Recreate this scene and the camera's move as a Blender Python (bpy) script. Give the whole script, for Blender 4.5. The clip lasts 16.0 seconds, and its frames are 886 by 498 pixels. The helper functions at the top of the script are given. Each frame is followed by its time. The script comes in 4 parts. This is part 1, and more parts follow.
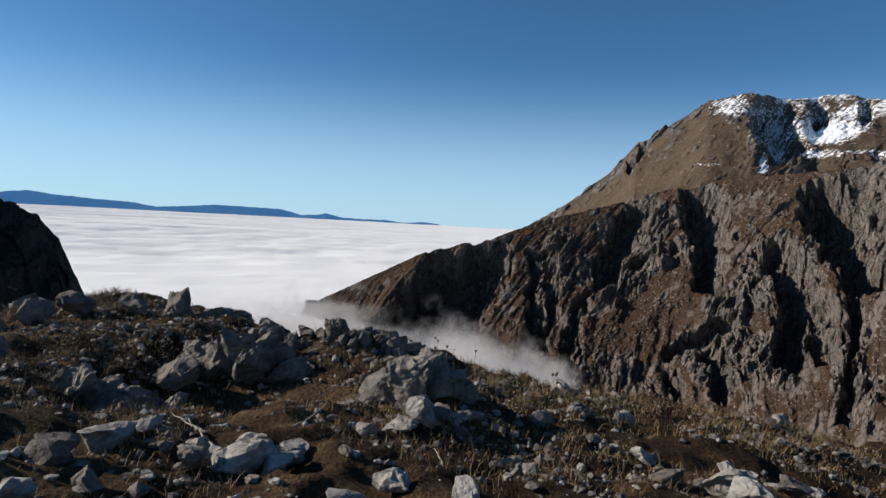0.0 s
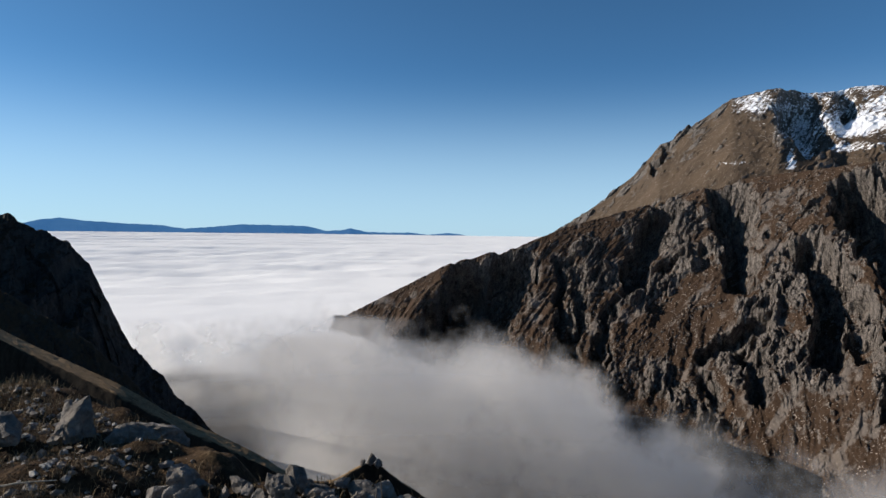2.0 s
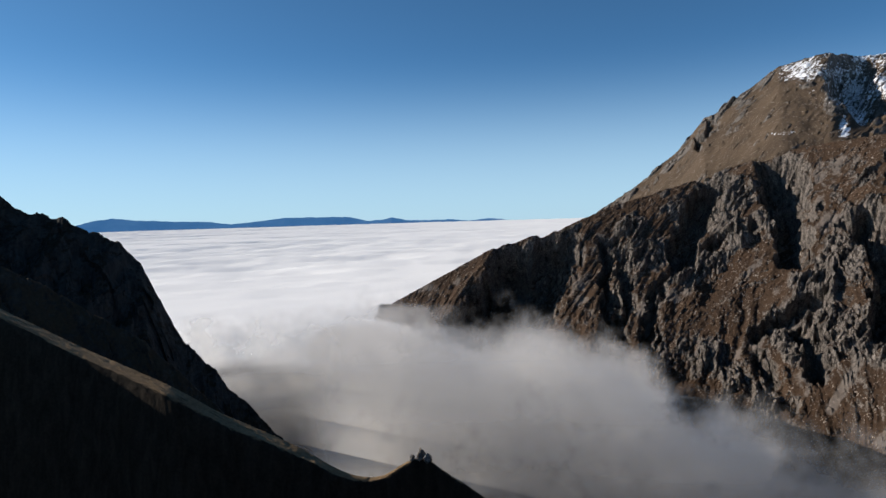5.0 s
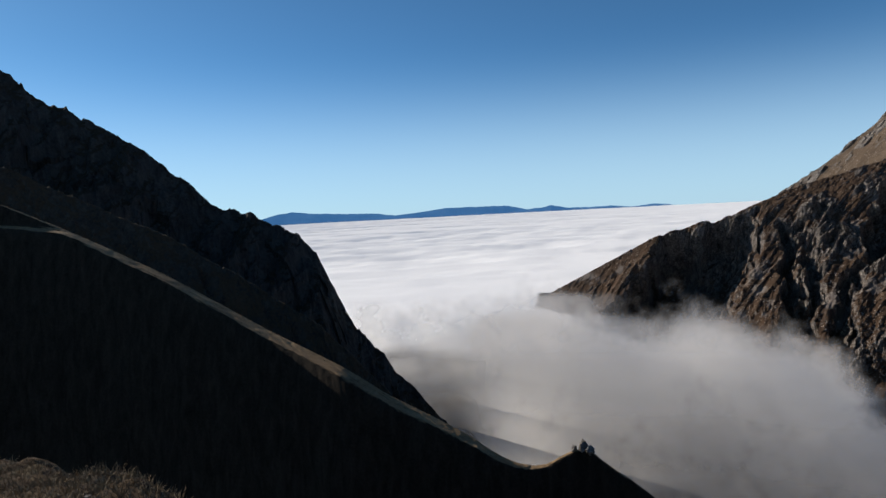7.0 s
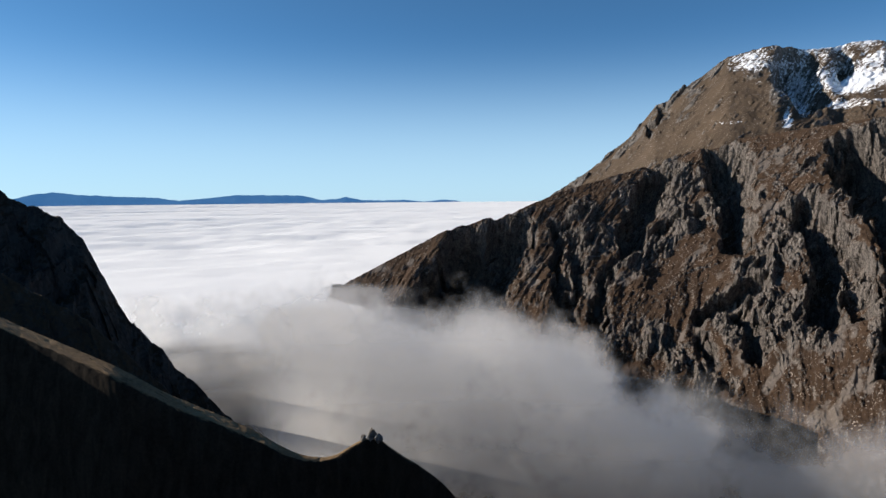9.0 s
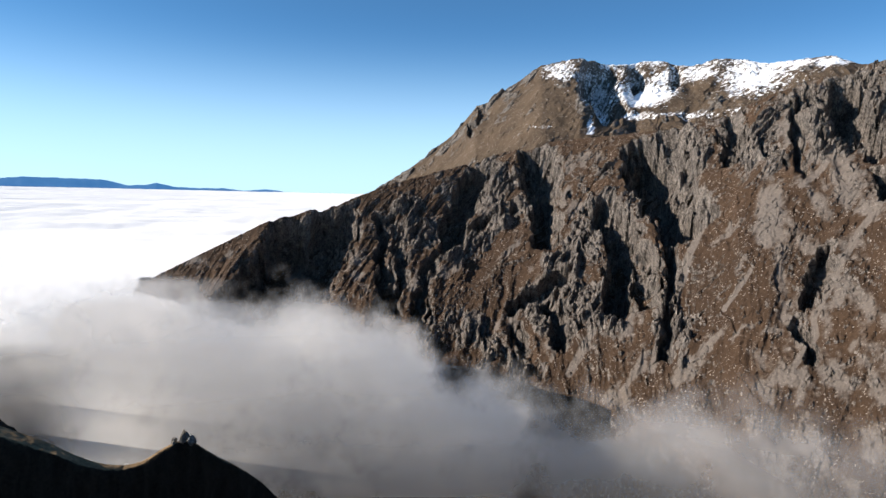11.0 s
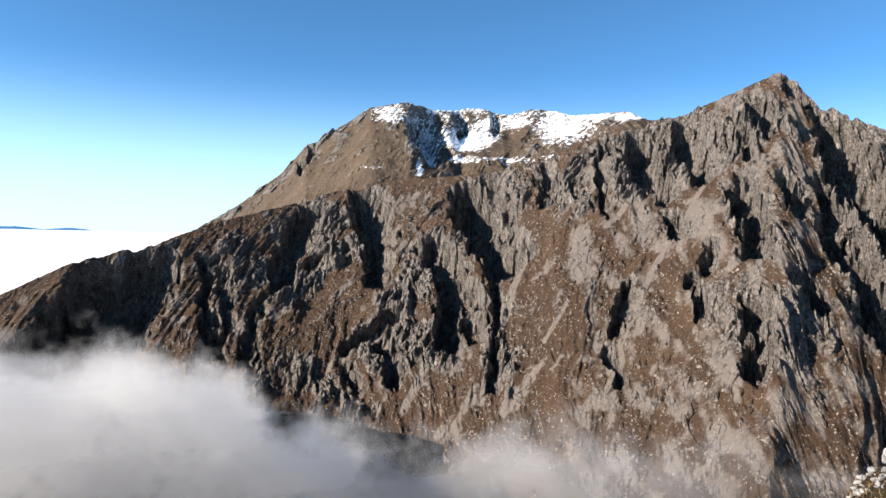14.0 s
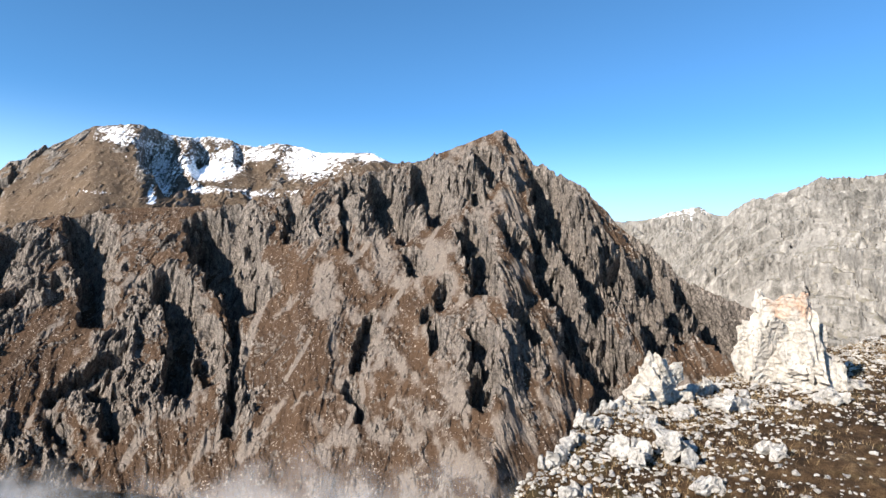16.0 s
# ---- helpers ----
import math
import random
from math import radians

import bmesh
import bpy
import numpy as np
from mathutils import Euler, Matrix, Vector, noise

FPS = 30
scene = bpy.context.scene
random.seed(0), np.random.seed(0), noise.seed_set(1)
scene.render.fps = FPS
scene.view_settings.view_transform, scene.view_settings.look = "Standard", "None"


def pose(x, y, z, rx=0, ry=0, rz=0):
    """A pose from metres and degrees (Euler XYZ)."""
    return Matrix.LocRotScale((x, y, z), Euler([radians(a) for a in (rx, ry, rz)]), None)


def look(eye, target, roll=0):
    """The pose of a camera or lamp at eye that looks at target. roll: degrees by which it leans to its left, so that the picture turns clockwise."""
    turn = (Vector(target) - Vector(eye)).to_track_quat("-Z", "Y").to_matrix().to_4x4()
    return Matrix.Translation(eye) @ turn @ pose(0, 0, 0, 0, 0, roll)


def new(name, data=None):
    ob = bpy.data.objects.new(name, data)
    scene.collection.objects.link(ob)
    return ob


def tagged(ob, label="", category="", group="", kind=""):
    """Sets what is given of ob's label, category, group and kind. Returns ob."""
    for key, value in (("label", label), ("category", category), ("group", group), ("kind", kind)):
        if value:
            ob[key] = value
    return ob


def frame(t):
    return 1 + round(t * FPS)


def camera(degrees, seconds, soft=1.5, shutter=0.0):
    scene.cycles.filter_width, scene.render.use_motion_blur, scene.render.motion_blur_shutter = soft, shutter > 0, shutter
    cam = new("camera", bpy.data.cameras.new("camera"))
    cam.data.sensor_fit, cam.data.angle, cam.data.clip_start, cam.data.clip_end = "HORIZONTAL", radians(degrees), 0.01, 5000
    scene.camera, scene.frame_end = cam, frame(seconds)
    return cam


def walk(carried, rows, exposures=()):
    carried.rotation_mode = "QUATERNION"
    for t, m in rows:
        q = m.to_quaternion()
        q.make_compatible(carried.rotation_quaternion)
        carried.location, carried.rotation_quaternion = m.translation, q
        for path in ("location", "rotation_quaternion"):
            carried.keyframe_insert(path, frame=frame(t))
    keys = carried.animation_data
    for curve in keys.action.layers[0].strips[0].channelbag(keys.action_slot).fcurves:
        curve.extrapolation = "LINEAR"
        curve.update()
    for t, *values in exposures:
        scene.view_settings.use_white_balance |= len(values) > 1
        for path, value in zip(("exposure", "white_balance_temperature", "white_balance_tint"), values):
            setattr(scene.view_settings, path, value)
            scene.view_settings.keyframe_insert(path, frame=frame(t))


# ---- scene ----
cam = camera(67.6, 16.0)

PATH = [  # seconds, place, yaw, pitch, roll
    (0.0, 0.00, 0.00, 0.00, -1.73, -2.32, -3.05),
    (0.5, 0.12, 0.66, 0.16, 0.01, 0.71, -2.14),
    (1.0, 0.25, 1.48, 0.32, 1.21, -1.12, -1.16),
    (1.5, 0.20, 2.46, 0.45, -0.09, -3.09, -3.34),
    (2.0, 0.15, 3.00, 0.48, 0.37, -1.47, -0.71),
    (2.5, 0.12, 4.10, 0.74, -0.05, -1.67, -0.41),
    (3.0, 0.10, 5.00, 0.93, -1.32, -0.60, -0.60),
    (3.2, 0.10, 5.22, 0.97, -3.80, -2.05, -0.74),
    (5.3, 0.10, 5.97, 1.14, 5.24, -2.80, 2.51),
    (5.5, 0.10, 6.00, 1.15, 6.01, -2.97, 3.01),
    (6.0, 0.10, 6.00, 1.15, 9.25, -3.63, 2.55),
    (6.5, 0.10, 6.00, 1.15, 12.69, -4.13, 2.59),
    (7.0, 0.10, 6.00, 1.15, 17.61, -3.10, 2.96),
    (7.5, 0.10, 6.00, 1.15, 19.03, -3.08, 2.23),
    (8.0, 0.10, 6.00, 1.15, 10.64, -4.67, 1.38),
    (8.5, 0.10, 6.00, 1.15, 3.75, -4.94, 1.05),
    (9.0, 0.10, 6.00, 1.15, 0.00, -4.37, 0.54),
    (9.5, 0.10, 6.00, 1.15, -4.53, -4.05, -1.27),
    (10.0, 0.10, 6.00, 1.15, -8.97, -5.37, -3.43),
    (10.2, 0.10, 6.00, 1.15, -10.40, -5.84, -2.91),
    (12.3, 0.10, 6.00, 1.15, -21.84, -2.04, -0.99),
    (12.5, 0.10, 6.00, 1.15, -23.12, -1.86, -0.83),
    (13.0, 0.10, 6.00, 1.15, -25.98, -1.27, -0.85),
    (13.5, 0.10, 6.00, 1.15, -27.99, -1.45, -1.35),
    (14.0, 0.13, 5.95, 1.15, -29.48, -1.14, -1.46),
    (14.5, 0.17, 5.88, 1.15, -34.02, -1.53, -1.20),
    (15.0, 0.25, 5.72, 1.15, -39.86, -0.73, -1.35),
    (15.5, 0.40, 5.45, 1.15, -47.27, -0.11, -1.92),
    (16.0, 0.60, 5.10, 1.15, -51.34, 2.66, -2.12),
]

# the clip's camera brightens its picture as it turns from the cloud to the sunlit face
EXPOSURES = [(0.0, 0.12), (7.5, 0.12), (8.5, 0.2), (9.5, 0.34), (10.2, 0.5), (12.3, 0.93), (14.0, 1.14), (16.0, 1.3)]
walk(cam, [(t, pose(x, y, z, 90 + p, r, w)) for t, x, y, z, w, p, r in PATH], EXPOSURES)

# ---- light: a low sun over the left-hand ridge and a clear mountain sky ----
SUN_AZ, SUN_EL = 79.0, 25.0          # degrees to the left of straight ahead, degrees up
sun_way = Vector((-math.sin(radians(SUN_AZ)) * math.cos(radians(SUN_EL)), math.cos(radians(SUN_AZ)) * math.cos(radians(SUN_EL)), math.sin(radians(SUN_EL))))
sun = new("sun", bpy.data.lights.new("sun", "SUN"))
sun.data.energy, sun.data.angle, sun.data.color = 5.0, radians(0.53), (1.0, 0.905, 0.79)
sun.matrix_world = look((0, 0, 300), Vector((0, 0, 300)) - sun_way)
world = bpy.data.worlds.new("sky")
scene.world = world
world.use_nodes = True
wn, wl = world.node_tree.nodes, world.node_tree.links
sky = wn.new("ShaderNodeTexSky")
sky.sky_type, sky.sun_disc = "NISHITA", False
sky.sun_elevation, sky.sun_rotation = radians(SUN_EL), radians(-SUN_AZ)
sky.altitude, sky.air_density, sky.dust_density, sky.ozone_density = 2400, 0.65, 1.2, 5.2
wn["Background"].inputs["Strength"].default_value = 0.111
clear_air = wn.new("ShaderNodeMix")          # balance of the sky's blue
clear_air.data_type, clear_air.blend_type = "RGBA", "MULTIPLY"
clear_air.inputs[0].default_value, clear_air.inputs[7].default_value = 1.0, (0.73, 1.06, 1.0, 1)
wl.new(sky.outputs[0], clear_air.inputs[6])
way = wn.new("ShaderNodeTexCoord")          # pale haze low over the cloud
way_up = wn.new("ShaderNodeSeparateXYZ")
wl.new(way.outputs["Generated"], way_up.inputs[0])
low = wn.new("ShaderNodeMapRange")
low.interpolation_type = "SMOOTHERSTEP"
for i, v in ((1, 0.26), (2, -0.03), (3, 0.0), (4, 0.8)):
    low.inputs[i].default_value = v
wl.new(way_up.outputs[2], low.inputs[0])
haze = wn.new("ShaderNodeMix")
haze.data_type = "RGBA"
haze.inputs[7].default_value = (4.1, 5.8, 7.1, 1)
wl.new(low.outputs[0], haze.inputs[0])
wl.new(clear_air.outputs[2], haze.inputs[6])
wl.new(haze.outputs[2], wn["Background"].inputs["Color"])


# ---- noise on arrays ----
def hash2(ix, iy, seed):
    h = (ix.astype(np.int64) * 374761393 + iy.astype(np.int64) * 668265263 + seed * 1442695041) & 0xFFFFFFFF
    h = ((h ^ (h >> 13)) * 1274126177) & 0xFFFFFFFF
    return ((h ^ (h >> 16)) & 0xFFFF) * (2 * math.pi / 65536)


def perlin(x, y, seed=0):
    ix, iy = np.floor(x), np.floor(y)
    fx, fy = x - ix, y - iy
    u, v = fx * fx * fx * (fx * (fx * 6 - 15) + 10), fy * fy * fy * (fy * (fy * 6 - 15) + 10)

    def corner(dx, dy):
        a = hash2(ix + dx, iy + dy, seed)
        return np.cos(a) * (fx - dx) + np.sin(a) * (fy - dy)
    top = corner(0, 0) * (1 - u) + corner(1, 0) * u
    low = corner(0, 1) * (1 - u) + corner(1, 1) * u
    return (top * (1 - v) + low * v) * 1.5


def fbm(x, y, octaves=4, seed=0, gain=0.5):
    total, amp = np.zeros_like(x), 1.0
    for k in range(octaves):
        total = total + amp * perlin(x * 2 ** k, y * 2 ** k, seed + 17 * k)
        amp *= gain
    return total


def ridged(x, y, octaves=3, seed=0, gain=0.5):
    """Sharp crests and rounded hollows, about 0 to 1 and a little more."""
    total, amp = np.zeros_like(x), 1.0
    for k in range(octaves):
        total = total + amp * (1 - np.abs(perlin(x * 2 ** k, y * 2 ** k, seed + 31 * k)) * 2)
        amp *= gain
    return total


def facets(x, y, seed=0):
    """Flat broken faces that meet at sharp edges, about -1 to 1."""
    ix, iy = np.floor(x), np.floor(y)
    best, value = np.full(x.shape, 1e9), np.zeros_like(x)
    for dx in (-1, 0, 1):
        for dy in (-1, 0, 1):
            a = hash2(ix + dx, iy + dy, seed)
            px, py = x - (ix + dx + 0.5 + 0.45 * np.cos(a)), y - (iy + dy + 0.5 + 0.45 * np.sin(3.7 * a))
            d = px * px + py * py
            now = d < best
            best = np.where(now, d, best)
            value = np.where(now, 0.5 * np.sin(5.3 * a) + 0.9 * (np.cos(7.1 * a) * px + np.sin(7.1 * a) * py), value)
    return value


def crags(x, y, seed=0, share=0.6):
    """Blocks of rock with steep sides that stand out of an even slope, 0 to about 1."""
    ix, iy = np.floor(x), np.floor(y)
    high = np.zeros_like(x)
    for dx in (-1, 0, 1):
        for dy in (-1, 0, 1):
            a = hash2(ix + dx, iy + dy, seed)
            b = hash2(ix + dx, iy + dy, seed + 1) / (2 * math.pi)
            px, py = x - (ix + dx + 0.5 + 0.4 * np.cos(a)), y - (iy + dy + 0.5 + 0.4 * np.sin(3.7 * a))
            c, s = np.cos(1.1 * np.sin(9 * a)), np.sin(1.1 * np.sin(9 * a))
            reach = np.maximum(np.abs(c * px + s * py) * (1.1 + 0.8 * b), np.abs(c * py - s * px) * (1.9 - 0.8 * b))
            reach = np.maximum(reach, 0.8 * np.abs(px + py * np.cos(5 * a)))
            top = (0.45 + 0.55 * np.sin(11 * a) ** 2) * (b < share) * (1 + 0.5 * px * np.cos(7 * a) + 0.5 * py * np.sin(7 * a))
            high = np.maximum(high, top * np.clip((0.6 - reach) * 8, 0, 1))
    return high


def ease(a, b, x):
    t = np.clip((x - a) / (b - a), 0, 1)
    return t * t * (3 - 2 * t)


def table(points, x):
    """A smooth line through a short table of (x, y)."""
    p = np.array(sorted(points), float)
    fine = np.linspace(p[0, 0], p[-1, 0], 600)
    y = np.interp(fine, p[:, 0], p[:, 1])
    k = np.hanning(13)
    y = np.convolve(np.pad(y, 6, mode="edge"), k / k.sum(), mode="valid")
    return np.interp(x, fine, y)


# ---- materials ----
class Nodes:
    """A short hand for node materials."""

    def __init__(self, name):
        self.mat = bpy.data.materials.new(name)
        self.mat.use_nodes = True
        self.tree = self.mat.node_tree
        self.out = self.tree.nodes["Material Output"]
        self.bsdf = self.tree.nodes["Principled BSDF"]
        self.place = self.tree.nodes.new("ShaderNodeNewGeometry")

    def add(self, kind, **links):
        n = self.tree.nodes.new(kind)
        return n

    def link(self, a, b):
        self.tree.links.new(a, b)

    def noise(self, size, detail=5.0, rough=0.55, stretch=(1, 1, 1), turn=(0, 0, 0), distort=0.0):
        m = self.add("ShaderNodeMapping")
        m.inputs["Scale"].default_value = [s / size for s in stretch]
        m.inputs["Rotation"].default_value = [radians(a) for a in turn]
        self.link(self.place.outputs["Position"], m.inputs["Vector"])
        n = self.add("ShaderNodeTexNoise")
        n.inputs["Scale"].default_value, n.inputs["Detail"].default_value, n.inputs["Roughness"].default_value = 1.0, detail, rough
        n.inputs["Distortion"].default_value = distort
        self.link(m.outputs[0], n.inputs["Vector"])
        return n.outputs["Fac"]

    def cells(self, size, stretch=(1, 1, 1), feature="F1", turn=(0, 0, 0)):
        m = self.add("ShaderNodeMapping")
        m.inputs["Scale"].default_value = [s / size for s in stretch]
        m.inputs["Rotation"].default_value = [radians(a) for a in turn]
        self.link(self.place.outputs["Position"], m.inputs["Vector"])
        n = self.add("ShaderNodeTexVoronoi")
        n.feature = feature
        n.inputs["Scale"].default_value = 1.0
        self.link(m.outputs[0], n.inputs["Vector"])
        return n.outputs["Distance"]

    def math(self, op, a, b=None, c=None):
        n = self.add("ShaderNodeMath")
        n.operation = op
        for i, v in enumerate((a, b, c)):
            if v is None:
                continue
            if isinstance(v, (int, float)):
                n.inputs[i].default_value = v
            else:
                self.link(v, n.inputs[i])
        return n.outputs[0]

    def span(self, v, a, b, lo=0.0, hi=1.0):
        n = self.add("ShaderNodeMapRange")
        n.interpolation_type = "SMOOTHSTEP"
        for i, k in enumerate((None, a, b, lo, hi)):
            if k is not None:
                n.inputs[i].default_value = k
        self.link(v, n.inputs[0])
        return n.outputs[0]

    def ramp(self, v, *stops):
        n = self.add("ShaderNodeValToRGB")
        e = n.color_ramp.elements
        while len(e) < len(stops):
            e.new(0.5)
        for el, (at, col) in zip(e, stops):
            el.position, el.color = at, (*col, 1)
        self.link(v, n.inputs[0])
        return n.outputs[0]

    def mix(self, f, a, b, mode="MIX"):
        n = self.add("ShaderNodeMix")
        n.data_type, n.blend_type = "RGBA", mode
        for i, v in ((0, f), (6, a), (7, b)):
            if isinstance(v, (int, float)):
                n.inputs[i].default_value = v
            elif isinstance(v, tuple):
                n.inputs[i].default_value = (*v, 1)
            else:
                self.link(v, n.inputs[i])
        return n.outputs[2]

    def up(self):
        n = self.add("ShaderNodeSeparateXYZ")
        self.link(self.place.outputs["Normal"], n.inputs[0])
        return n.outputs[2]

    def axis(self, i):
        n = self.add("ShaderNodeSeparateXYZ")
        self.link(self.place.outputs["Position"], n.inputs[0])
        return n.outputs[i]

    def finish(self, colour, rough=0.9, bump=None, strength=0.4, depth=1.0, gloss=0.25):
        if isinstance(colour, tuple):
            self.bsdf.inputs["Base Color"].default_value = (*colour, 1)
        else:
            self.link(colour, self.bsdf.inputs["Base Color"])
        if isinstance(rough, float):
            self.bsdf.inputs["Roughness"].default_value = rough
        else:
            self.link(rough, self.bsdf.inputs["Roughness"])
        self.bsdf.inputs["Specular IOR Level"].default_value = gloss
        if bump is not None:
            n = self.add("ShaderNodeBump")
            n.inputs["Strength"].default_value, n.inputs["Distance"].default_value = strength, depth
            self.link(bump, n.inputs["Height"])
            self.link(n.outputs[0], self.bsdf.inputs["Normal"])
        return self.mat


def rocky_slope(name, rock_lo, rock_hi, grass_lo, grass_hi, steep=(0.52, 0.78), unit=1.0, bump=2.0, snow=None, scree=0.0, patch=1.0, crops=0.0):
    """Limestone where it is steep, dry turf where it is gentle (on the turf spur: painted shade where it is steep);
    unit: the size of the grain in metres.
    """
    m = Nodes(name)
    big, mid, fine = m.noise(90 * unit, 5), m.noise(18 * unit, 7, 0.66), m.noise(4.5 * unit, 5, 0.7)
    strata = m.noise(14 * unit, 5, 0.6, stretch=(1.0, 1.0, 0.25), turn=(25, 35, 20), distort=0.6)
    rock = m.ramp(m.math("ADD", m.math("MULTIPLY", strata, 0.6), m.math("MULTIPLY", fine, 0.4)), (0.35, rock_lo), (0.52, tuple((a + b) / 2 for a, b in zip(rock_lo, rock_hi))), (0.68, rock_hi))
    grass = m.ramp(m.math("ADD", m.math("MULTIPLY", big, 0.5), m.math("MULTIPLY", fine, 0.5)), (0.3, grass_lo), (0.7, grass_hi))
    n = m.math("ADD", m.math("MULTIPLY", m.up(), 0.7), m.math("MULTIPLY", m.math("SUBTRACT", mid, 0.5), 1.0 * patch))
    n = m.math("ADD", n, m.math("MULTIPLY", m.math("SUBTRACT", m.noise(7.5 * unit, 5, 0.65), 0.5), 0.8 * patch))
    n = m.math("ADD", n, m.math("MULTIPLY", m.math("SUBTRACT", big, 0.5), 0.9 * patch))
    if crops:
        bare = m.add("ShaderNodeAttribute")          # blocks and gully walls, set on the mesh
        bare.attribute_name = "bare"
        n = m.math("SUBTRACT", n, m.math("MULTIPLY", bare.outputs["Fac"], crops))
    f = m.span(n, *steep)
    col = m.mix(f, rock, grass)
    if crops:          # single pale blocks in the turf
        col = m.mix(m.math("MULTIPLY", m.span(m.math("ADD", m.noise(3.4 * unit, 3, 0.5), m.math("MULTIPLY", m.math("SUBTRACT", mid, 0.5), 0.5)), 0.64, 0.69), 0.8), col, rock_hi)
    if scree:
        s = m.span(m.math("ADD", m.noise(60 * unit, 4, 0.55, stretch=(1, 1, 0.3)), m.math("MULTIPLY", mid, 0.3)), 0.72, 0.8)
        run = m.add("ShaderNodeAttribute")          # chutes of loose stone, set on the mesh
        run.attribute_name = "scree"
        s = m.math("MAXIMUM", s, m.span(m.math("ADD", run.outputs["Fac"], m.math("SUBTRACT", mid, 0.5)), 0.35, 0.7))
        col = m.mix(m.math("MULTIPLY", s, scree), col, m.mix(fine, tuple(0.36 * a for a in rock_hi), tuple(0.74 * a for a in rock_hi)))
    if snow:
        lie = m.add("ShaderNodeAttribute")          # where snow lies, set on the mesh
        lie.attribute_name = "snow"
        streak = m.math("ADD", m.math("MULTIPLY", m.noise(7 * unit, 6, 0.72), 0.65), m.math("MULTIPLY", mid, 0.35))
        col = m.mix(m.span(m.math("ADD", lie.outputs["Fac"], m.math("MULTIPLY", m.math("SUBTRACT", streak, 0.5), 3.0)), 0.46, 0.66), col, (0.84, 0.86, 0.9))
    height = m.math("ADD", m.math("MULTIPLY", mid, 0.6), m.math("MULTIPLY", fine, 0.4))
    if crops:          # open joints between the blocks of the bare rock
        joint = m.add("ShaderNodeVectorMath")
        joint.operation = "MULTIPLY_ADD"
        joint.inputs[1].default_value = (1 / (6.5 * unit), 1 / (6.5 * unit), 0.5 / (6.5 * unit))
        bend = m.add("ShaderNodeTexNoise")
        bend.inputs["Scale"].default_value, bend.inputs["Detail"].default_value = 0.12 / unit, 3.0
        m.link(m.place.outputs["Position"], bend.inputs["Vector"])
        m.link(m.place.outputs["Position"], joint.inputs[0])
        m.link(bend.outputs["Color"], joint.inputs[2])
        net = m.add("ShaderNodeTexVoronoi")
        net.feature = "DISTANCE_TO_EDGE"
        net.inputs["Scale"].default_value = 1.0
        m.link(joint.outputs[0], net.inputs["Vector"])
        gap = m.span(net.outputs["Distance"], 0.1, 0.02)
        bared = m.math("SUBTRACT", 1.0, f)
        col = m.mix(m.math("MULTIPLY", m.math("MULTIPLY", gap, bared), 0.6), col, rock_lo)
        height = m.math("SUBTRACT", height, m.math("MULTIPLY", m.math("MULTIPLY", gap, bared), 0.35))
    return m.finish(col, 0.95, height, 0.9, bump * unit, 0.15)


def limestone(name, lo, hi, unit=1.0, stain=None):
    m = Nodes(name)
    big, fine = m.noise(0.5 * unit, 7, 0.68), m.noise(0.06 * unit, 5, 0.7)
    pit = m.cells(0.16 * unit, stretch=(1, 1, 1.6))
    crack = m.cells(0.42 * unit, stretch=(1.3, 1.0, 0.7), feature="DISTANCE_TO_EDGE", turn=(20, 30, 10))
    v = m.math("ADD", m.math("MULTIPLY", big, 0.65), m.math("MULTIPLY", fine, 0.35))
    col = m.ramp(v, (0.3, lo), (0.5, tuple((a + b) / 2 for a, b in zip(lo, hi))), (0.68, hi))
    lichen = m.span(m.noise(0.22 * unit, 6, 0.75), 0.53, 0.62)
    col = m.mix(m.math("MULTIPLY", lichen, 0.55), col, (0.11, 0.105, 0.095))
    col = m.mix(m.math("MULTIPLY", m.span(crack, 0.03, 0.0), 0.1), col, (0.06, 0.055, 0.05))
    if stain:
        s = m.span(m.math("ADD", m.noise(0.9 * unit, 4, 0.6), m.math("MULTIPLY", m.span(m.axis(2), stain[0], stain[1]), 0.28)), 0.68, 0.82)
        col = m.mix(m.math("MULTIPLY", s, 0.5), col, (0.4, 0.2, 0.1))
    height = m.math("ADD", m.math("MULTIPLY", big, 0.5), m.math("ADD", m.math("MULTIPLY", pit, 0.3), m.math("MULTIPLY", fine, 0.25)))
    height = m.math("ADD", height, m.math("MULTIPLY", m.span(crack, 0.0, 0.06), 0.08))
    return m.finish(col, 0.9, height, 1.0, 0.2 * unit, 0.2)


FACE = rocky_slope("limestone_face", (0.018, 0.0155, 0.014), (0.345, 0.298, 0.262), (0.022, 0.0132, 0.0086), (0.088, 0.0545, 0.0335), (0.06, 0.2), 0.9, 6.5, scree=0.7, patch=0.85, crops=0.62)
SNOWY = rocky_slope("snowy_massif_slope", (0.04, 0.035, 0.031), (0.3, 0.265, 0.235), (0.036, 0.025, 0.0165), (0.118, 0.084, 0.056), (0.1, 0.26), 1.3, 3.2, snow=True, patch=0.75, crops=0.5)
GREY = rocky_slope("grey_upland_slope", (0.05, 0.047, 0.043), (0.36, 0.342, 0.318), (0.1, 0.092, 0.074), (0.2, 0.185, 0.155), (0.42, 0.62), 1.3, 2.2, snow=True, scree=0.8)
# crag and shoulder: darkened rock and turf colours, part of their shade is painted in
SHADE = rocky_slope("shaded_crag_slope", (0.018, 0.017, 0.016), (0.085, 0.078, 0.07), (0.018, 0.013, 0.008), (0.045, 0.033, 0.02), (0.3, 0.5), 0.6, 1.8)
